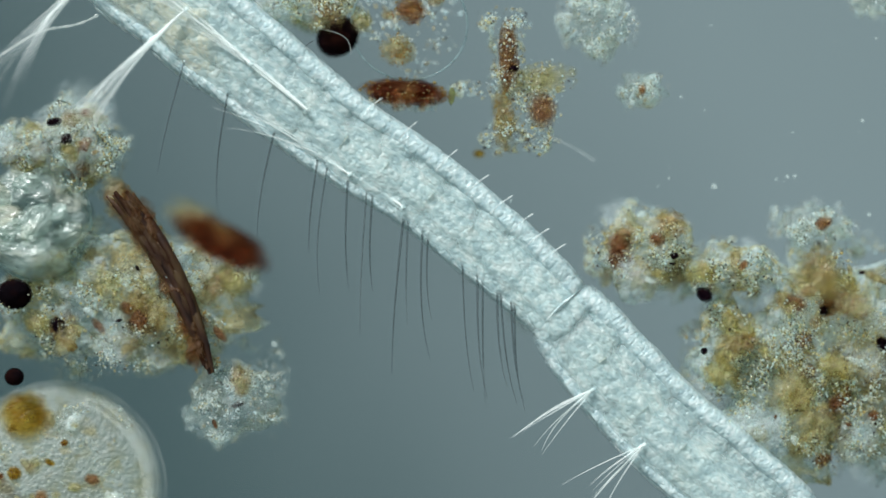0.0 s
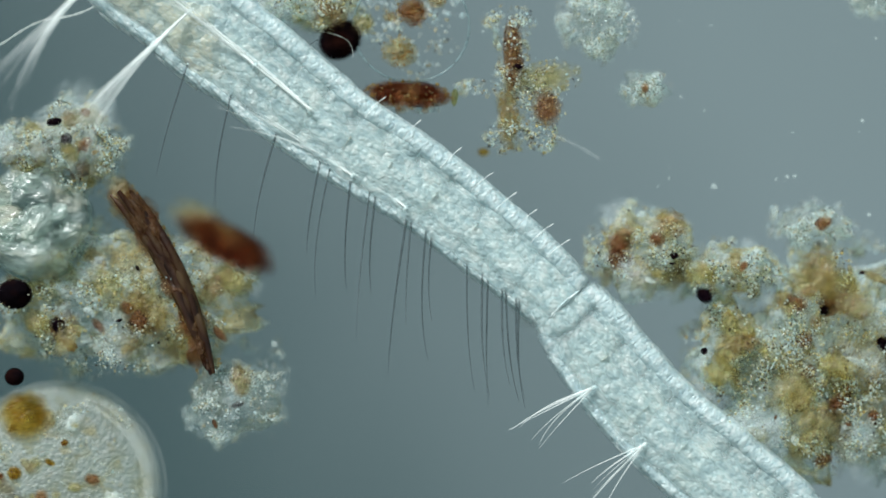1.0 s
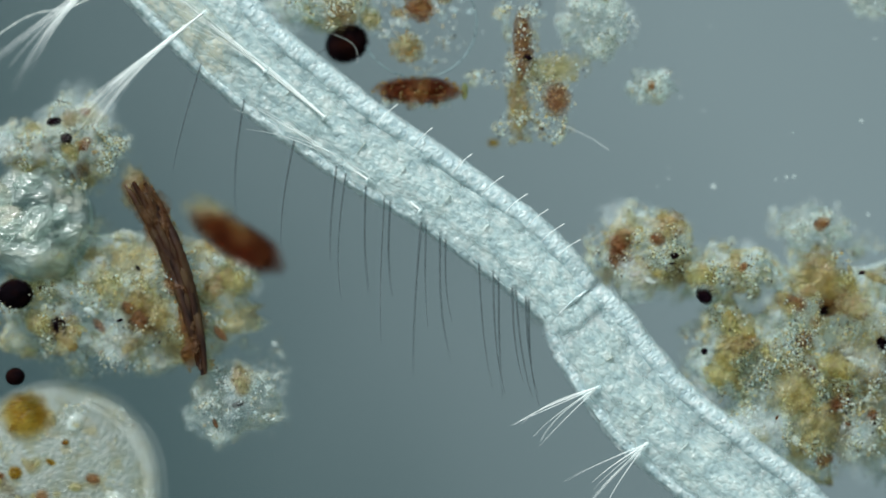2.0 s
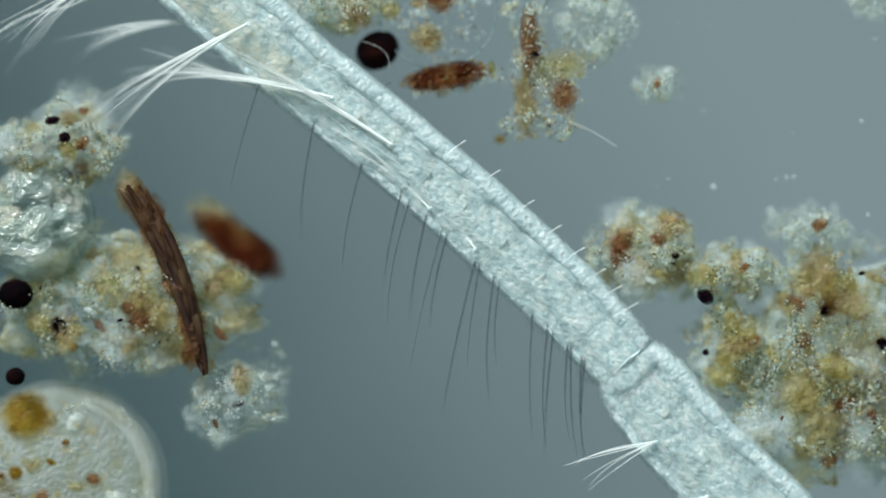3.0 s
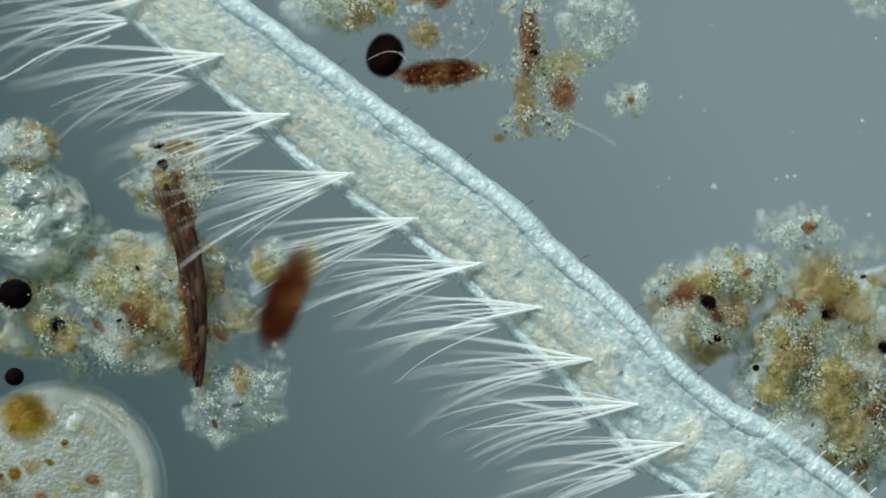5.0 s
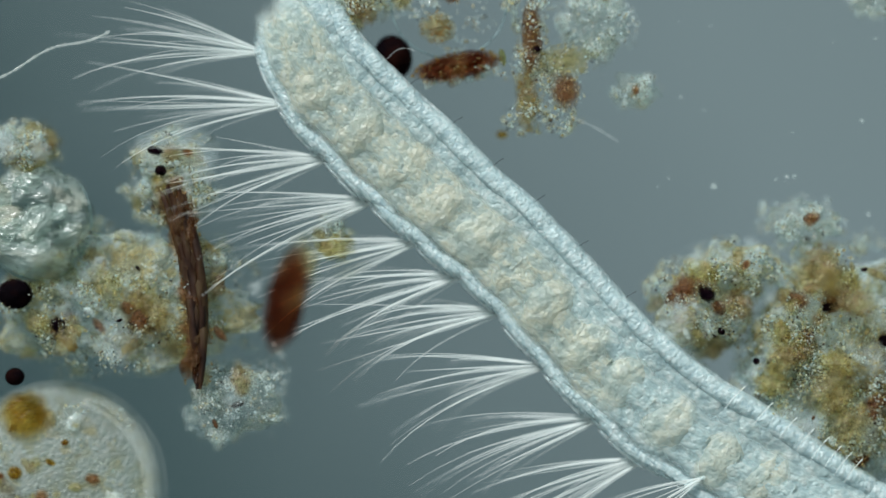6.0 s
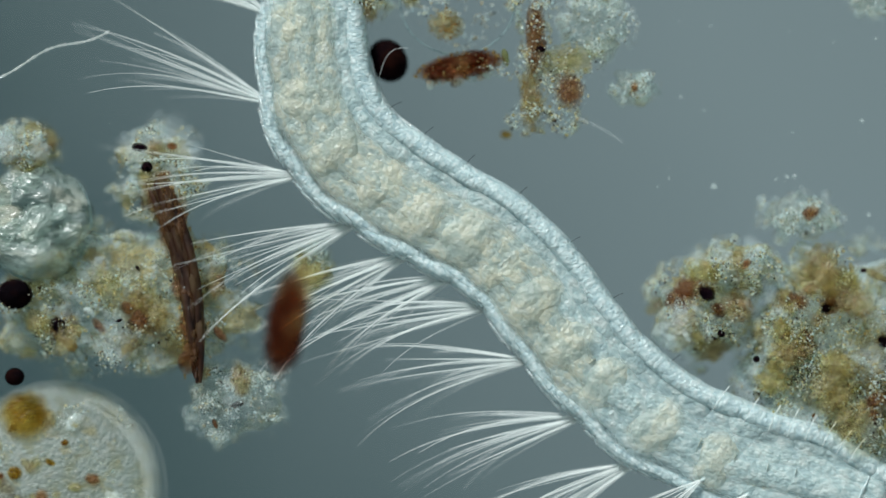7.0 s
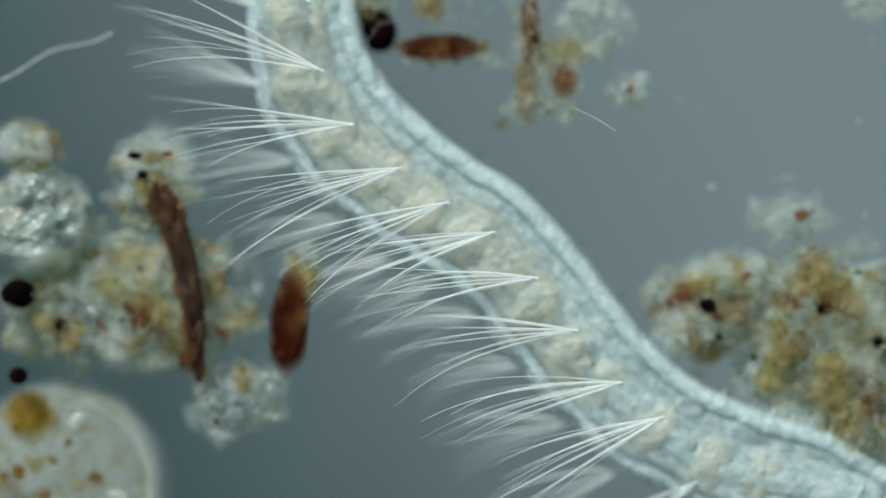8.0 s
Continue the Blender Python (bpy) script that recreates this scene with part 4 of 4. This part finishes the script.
def bristles(s, v, count, length, dark, fan, seed, height=0.075, fold=True, lifts=(-0.3, 0.2), slide=None):
    rng = random.Random(seed)
    mt = DARK_BRISTLE if dark else BRISTLE
    base = part("bristle_root", pebble("bristle_root", *((0.003, 0.004, 0.003) if dark else (0.006, 0.010, 0.005)), WORM_CORE, seed, 2, 0.2), WORM, "root of dark fine bristles" if dark else "root of pale glassy bristles")
    for i in range(count):
        a = radians(fan) * ((i + 0.5) / count * 2 - 1) + rng.uniform(-0.05, 0.05)
        ln = length * rng.uniform(0.72, 1.08)
        bow, lift = rng.uniform(0.02, 0.07) if dark else rng.uniform(0.0, 0.13), rng.uniform(*lifts)
        pts = []
        for k in range(11):
            u = k / 10
            w = bow * u * u * 1.6
            pts.append((math.sin(w) * ln * u, -math.cos(w) * ln * u, lift * ln * u * u - 0.1 * height * u))
        r = (rng.uniform(0.0016, 0.0024) if dark else rng.uniform(0.0018, 0.0027) if i % 3 == 1 else rng.uniform(0.0009, 0.0015))
        vv, ff = tube(pts, [r * (1 - 0.85 * (k / 10) ** 1.6) for k in range(11)], 5)
        ob = part("bristle", to_mesh("bristle", vv, ff, mt), base)
        if fold:
            FOLDS.append((ob, a, -4.0 if s > 760 and height > 0.05 else 14.0, 0.0 if s > 760 and height > 0.05 else -86.0 if height > 0.03 else -98.0, max(0.0, (900 - s) * 0.0009)))
        else:
            ob.rotation_euler = (0, 0, a)
    # the worm rolls a little as it stretches: fine hairs turn under it, the upper tufts towards its flank
    start = 3.65 - (s - 200) * 0.0008 if dark else 4.7
    end = start + 0.6 if dark else 5.8
    goal = (0.10, -0.055) if dark else (-0.80, 0.004) if height > 0.055 else (v, height)

    def roll(t):
        u = min(1.0, max(0.0, (t - start) / (end - start)))
        back = 0.0 if dark else min(1.0, max(0.0, (t - 7.0) / 1.0))
        u *= 1 - back
        return v + (goal[0] - v) * u + 0.10 * back, height + (goal[1] - height) * u + 0.045 * back
    PIECES.append((base, slide or s, roll if dark or height > 0.055 else v, height, swing(dark, s), 0.0))


def build_worm():
    rng = random.Random(5)
    def forms(name, hx, hy, hz, mt, seed, n, rough, freq, sub=4):
        """The same piece long for the body and short for the neck."""
        return [[pebble(name, hx * k, hy, hz, mt, seed + i, sub, rough, freq, 0.0, 0.75) for i in range(n)] for k in (1.0, 0.5)]
    outer = forms("wall_piece", 0.056, 0.0210, 0.044, WORM_WALL, 300.0, 6, 0.05, 3.0)
    inner = forms("wall_piece", 0.056, 0.0320, 0.040, WORM_CORE, 307.0, 6, 0.05, 2.2)
    thin = forms("wall_piece", 0.050, 0.0130, 0.036, WORM_WALL, 314.0, 6, 0.10, 2.6)
    skin = forms("cuticle_piece", 0.036, 0.0034, 0.022, CUTICLE, 321.0, 6, 0.14, 2.6, 3)
    core = forms("tissue_piece", 0.076, 0.040, 0.050, WORM_CORE, 330.0, 7, 0.05, 2.4)
    rear = forms("tissue_piece", 0.076, 0.040, 0.050, REAR_CORE, 350.0, 7, 0.06, 2.4)
    gut = [pebble("gut_piece", 0.060, 0.074, 0.046, WORM_GUT, 360.0 + i, 5, 0.14, 1.3) for i in range(6)]
    s, turn = HEAD, 0
    while s <= TAIL:
        k = taper(s)
        turn += 1
        near = 1 if -45 < s < 45 else 0
        rows = ((0.81, outer, 0.0, "body_wall", 5), (0.52, inner, -0.002, "inner_wall", 6), (-0.85, thin, 0.0, "body_wall", 3),
                (0.975, skin, 0.0, "cuticle", 4), (-0.975, skin, 0.0, "cuticle", 4),
                (-0.50, rear if s > 750 else core, -0.008, "tissue", 4), (-0.15, rear if s > 750 else core, 0.0, "tissue", 4), (0.18, rear if s > 1000 else core, -0.006, "tissue", 4))
        for v, meshes, z, nm, loose in [r for r in rows if turn % 2 or near or r[3] not in ("tissue", "inner_wall")] if k > 0.6 else ((0.0, core, -0.02, "tissue", 2),):
            ob = part(nm, meshes[near][rng.randrange(len(meshes[near]))], WORM)
            jit = rng.uniform(-1, 1)
            PIECES.append((ob, s + jit * loose, v * k + (0.060 * rng.uniform(-1, 1) if nm == "tissue" else 0.004 * loose * jit), z + 0.0004 * loose * rng.uniform(-1, 1), None, 0.0))
        s += STEP
    ob = part("neck_ring", pebble("neck_ring", 0.006, 0.056, 0.046, CUTICLE, 340.0, 4, 0.10, 3.0), WORM, "bright seam at the neck")
    PIECES.append((ob, 0, 0.0, 0.004, None, 0.0))
    septum = pebble("septum", 0.0035, 0.034, 0.047, WORM_GUT, 341.0, 4, 0.25, 3.0)
    for s in (-330, -235, -120, 210, 300, 395, 480, 566, 640, 800, 1010, 1220, 1440):
        PIECES.append((part("septum", septum, WORM), s, -0.12, -0.002, None, 0.0))
    s = 566 - 215 * 5
    while s < TAIL - 60:
        ob = part("gut_lobe", gut[rng.randrange(6)], WORM)
        PIECES.append((ob, s + rng.uniform(-9, 9), -0.15 + rng.uniform(-0.05, 0.05), (-0.030 if s > 0 else -0.022) + rng.uniform(-0.004, 0.004), None, 0.040 if s > 0 else 0.015))
        s += 190 if s > 1000 else 150 if s > 300 else 134
    for j, s in enumerate((58, 66, 92, 100, 135, 148, 185, 265, 278, 312, 322, 390, 402, 440, 480, 500, 590, 700, 820)):
        bristles(s, -0.72, 1, 0.27 - 0.06 * (j % 2) - 0.03 * (j == 0), True, 6, 400 + j, 0.036, fold=False)
    for j, s in enumerate((-280, -150)):
        bristles(s, -0.55, 6, 0.16, False, 16, 420 + j, 0.05, fold=False)
    for j, s in enumerate((330, 440)):
        bristles(s, -0.62, 7, 0.25, False, 18, 430 + j, 0.045, lifts=(0.15, 0.60))
    for j, s in enumerate((566, 700, 900, 1115, 1330, 1545, 1760, 1975, 2190, 2405)):
        bristles(s, 0.04, 12, 0.35, False, 13, 440 + j, 0.062, lifts=(0.05, 0.50))
        bristles(s, -0.88, 10, 0.245, False, 17, 460 + j, 0.0, lifts=(-0.60, 0.25), slide=lambda t, s=s: s + float(np.interp(t, (0.0, 4.2, 4.7, 5.8), (80, 80, 22, 4))))
    for j, s in enumerate((70, 110, 150, 200, 255, 320, 400, 480, 640, 900, 1115, 1330, 1545, 1760, 1975)):
        ln = 1.0 if s < 600 else 0.45
        v, f = tube([(0.010 * u * u * ln, 0.052 * u * ln, 0.010 * math.sin(3 * u)) for u in (0, 0.25, 0.5, 0.75, 0.95, 1.0)], [0.0008, 0.0008, 0.0008, 0.0008, 0.0013, 0.0006], 6)
        ob = part("short_bristle", to_mesh("short_bristle", v, f, BRISTLE if s < 600 else DARK_BRISTLE), WORM, "short knobbed bristle")
        PIECES.append((ob, s, 0.62 if s < 600 else 0.98, 0.046 if s < 600 else 0.02, None, 0.0))


build_worm()


# ---- what moves ----
def ends(t, x0, y0, x1, y1, z):
    """A pose for a long thing from its two ends."""
    return (t, spot((x0 + x1) / 2, (y0 + y1) / 2, z, math.degrees(math.atan2(-(y1 - y0), x1 - x0))))


def drift(ob, z, *rows):
    walk(ob, [(r[0], spot(r[1], r[2], z, r[3] if len(r) > 3 else 0.0)) for r in rows])


def motions():
    for ob, s, v, z, extra, rise in PIECES:
        rows = []
        for t, line in POSES:
            q = s(t) if callable(s) else s
            x, y, a, hw = body_at(line, q)
            nx, ny = -math.sin(a), math.cos(a)
            if callable(v):
                side, z = v(t)
            else:
                side = v
            if side < 0 and q > 300:
                side *= 1 + 0.055 * math.cos((q - 606) / 215 * 2 * math.pi) * min(1.0, max(0.0, (hw - 80) / 14))
            p = plan(x + nx * side * hw, y - ny * side * hw, AXIS_Z + z + rise * min(1.0, max(0.0, (hw - 80) / 16)))
            rows.append((t, pose(p.x, p.y, p.z, 0, 0, math.degrees(a + (extra(t) if extra else 0.0)))))
        walk(ob, rows)
    for ob, a, up, back, late in FOLDS:
        walk(ob, [(t + (late if 2.0 < t < 4.0 else 0.0), pose(0, 0, 0, up * lift, 0, math.degrees(a) * k + back * lift))
                  for t, k, lift in ((0.0, 0.20, 1.0), (2.3, 0.14, 1.0), (2.7, 0.14, 0.75), (3.0, 0.30, 0.25), (3.4, 0.75, 0.05), (4.2, 1.0, 0.0), (6.0, 1.1, 0.0), (8.0, 0.9, 0.0))])
    walk(FIBRE, [ends(0.0, 210, 335, 375, 655, 0), ends(1.0, 215, 330, 378, 660, 0), ends(1.5, 235, 315, 370, 655, 0), ends(2.8, 240, 320, 357, 665, 0), ends(3.0, 230, 320, 365, 662, 0),
                 ends(3.2, 215, 325, 383, 640, 0), ends(3.5, 205, 310, 393, 605, 0), ends(3.8, 205, 295, 390, 615, 0), ends(4.0, 225, 300, 385, 625, 0), ends(4.5, 262, 310, 375, 655, 0),
                 ends(4.7, 292, 310, 355, 680, 0), ends(5.8, 305, 325, 353, 682, 0), ends(6.5, 295, 320, 355, 680, 0), ends(7.0, 280, 310, 355, 680, 0), ends(8.0, 275, 310, 352, 680, 0)])
    z = 0.32
    walk(BLOB, [ends(0.0, 292, 378, 468, 472, z), ends(1.0, 302, 380, 475, 475, z), ends(1.5, 320, 370, 482, 470, z), ends(2.8, 330, 380, 492, 480, z), ends(3.0, 330, 370, 490, 485, z),
                ends(3.2, 315, 355, 485, 460, z), ends(3.5, 305, 330, 480, 420, z), ends(3.8, 320, 325, 485, 430, z), ends(4.0, 365, 340, 500, 465, z), ends(4.2, 450, 375, 505, 545, z),
                ends(4.3, 487, 378, 490, 560, z), ends(4.4, 515, 400, 480, 575, z), ends(4.5, 540, 420, 482, 590, z), ends(4.7, 540, 440, 468, 605, z), ends(5.8, 525, 435, 485, 595, z),
                ends(6.5, 525, 470, 487, 635, z), ends(7.0, 520, 475, 490, 650, z), ends(8.0, 515, 470, 500, 655, z)])
    drift(BALL, 0.09, (0, 598, 65, 35), (1.0, 602, 70, 35), (1.5, 610, 70, 35), (2.8, 630, 88, 10), (3.0, 668, 88, 30), (3.2, 688, 82, 50), (3.5, 695, 92, 70), (3.8, 685, 92, 75), (4.0, 678, 97, 70),
          (4.7, 678, 97, 70), (5.8, 697, 100, 100), (6.5, 690, 100, 110), (7.0, 687, 106, 120), (7.5, 680, 90, 120), (8.0, 668, 50, 110))
    z = 0.115
    walk(SPINDLE, [ends(0.0, 640, 155, 795, 170, z), ends(1.0, 645, 160, 800, 172, z), ends(1.5, 655, 158, 815, 165, z), ends(2.8, 688, 152, 825, 142, z), ends(3.0, 715, 145, 865, 122, z),
                   ends(3.5, 728, 140, 880, 115, z), ends(3.8, 690, 135, 850, 128, z), ends(4.7, 690, 135, 850, 128, z), ends(5.8, 738, 125, 882, 102, z), ends(6.5, 728, 140, 880, 110, z),
                   ends(7.0, 738, 130, 890, 102, z), ends(7.5, 725, 110, 872, 100, z), ends(8.0, 700, 80, 855, 80, z)])
    drift(CROSS, 0.025, (0, 957, 201), (1.0, 965, 198), (1.5, 975, 188), (3.0, 995, 175), (3.5, 1001, 170), (4.0, 988, 181), (4.5, 991, 178), (6.0, 998, 167), (7.0, 1005, 167), (7.5, 1003, 164), (8.0, 997, 147))
    drift(CASE, 0.06, (0, 700, 90), (1.0, 703, 93), (1.5, 712, 88), (2.8, 728, 80), (3.0, 750, 68), (3.5, 765, 55), (3.8, 742, 65), (4.7, 742, 65), (5.8, 768, 50), (6.5, 772, 52), (7.0, 785, 45), (7.5, 775, 35), (8.0, 755, 8))
    drift(THREAD, 0.13, (0, 62, 72), (1.0, 58, 55), (1.5, 52, 45), (2.8, 40, 40), (3.5, 42, 52), (3.8, 60, 110, -10), (4.0, 85, 158, -17), (4.3, 85, 140, -12), (4.7, 82, 115, -4), (5.8, 81, 101), (8.0, 80, 101))
    c = CLUMPS
    drift(c["north"], 0, (0, 545, 12), (1.5, 555, 10), (3.0, 590, 14), (4.0, 598, 14), (5.8, 600, 8), (8.0, 600, 2))
    drift(c["west_top"], 0, (0, 145, 258), (3.0, 140, 255), (4.0, 128, 245, 4), (4.3, 170, 240, 0), (4.5, 212, 240, -5), (4.7, 310, 290, -15), (5.8, 305, 320, -20), (6.5, 300, 318, -20), (7.0, 282, 312, -15), (8.0, 270, 325, -15))
    drift(c["scrap"], 0, (0, 425, 480), (3.5, 425, 478), (4.7, 440, 480), (5.2, 520, 440, 20), (5.8, 588, 415, 40), (6.5, 580, 442, 30), (7.0, 556, 465, 20), (8.0, 538, 468, 15))
    drift(c["speck"], 0, (0, 1135, 160), (1.5, 1145, 155), (3.0, 1162, 148), (3.5, 1140, 160), (4.0, 1104, 182), (4.7, 1110, 180), (5.8, 1124, 162), (8.0, 1118, 155))
    drift(c["east_a"], 0, (0, 1135, 450), (3.0, 1138, 450), (3.2, 1150, 455, -3), (3.5, 1165, 460, -8), (3.8, 1182, 482, -20), (4.0, 1196, 516, -30), (4.2, 1206, 545, -40), (4.7, 1222, 560, -45), (5.8, 1232, 548, -40), (8.0, 1232, 560, -40))
    drift(c["east_bridge"], 0, (0, 1285, 480), (3.0, 1288, 484), (3.5, 1300, 482), (4.5, 1295, 498), (5.8, 1290, 480), (7.0, 1290, 478), (8.0, 1295, 500))
    drift(c["east_top"], 0, (0, 1440, 400), (3.5, 1432, 404), (4.5, 1414, 410), (6.0, 1420, 392), (7.0, 1418, 382), (8.0, 1408, 385))
    drift(c["east_main"], 0, (0, 1465, 580), (3.5, 1467, 582), (4.5, 1467, 592), (6.0, 1470, 575), (8.0, 1465, 580))
    drift(c["east_mid"], 0, (0, 1290, 622), (3.0, 1294, 625), (3.5, 1312, 632), (4.0, 1345, 648), (4.5, 1378, 655), (6.0, 1382, 640), (8.0, 1382, 636))
    drift(c["east_low"], 0, (0, 1385, 705), (3.0, 1398, 708), (3.5, 1412, 710), (4.5, 1446, 722), (6.0, 1452, 707), (8.0, 1452, 702))


motions()
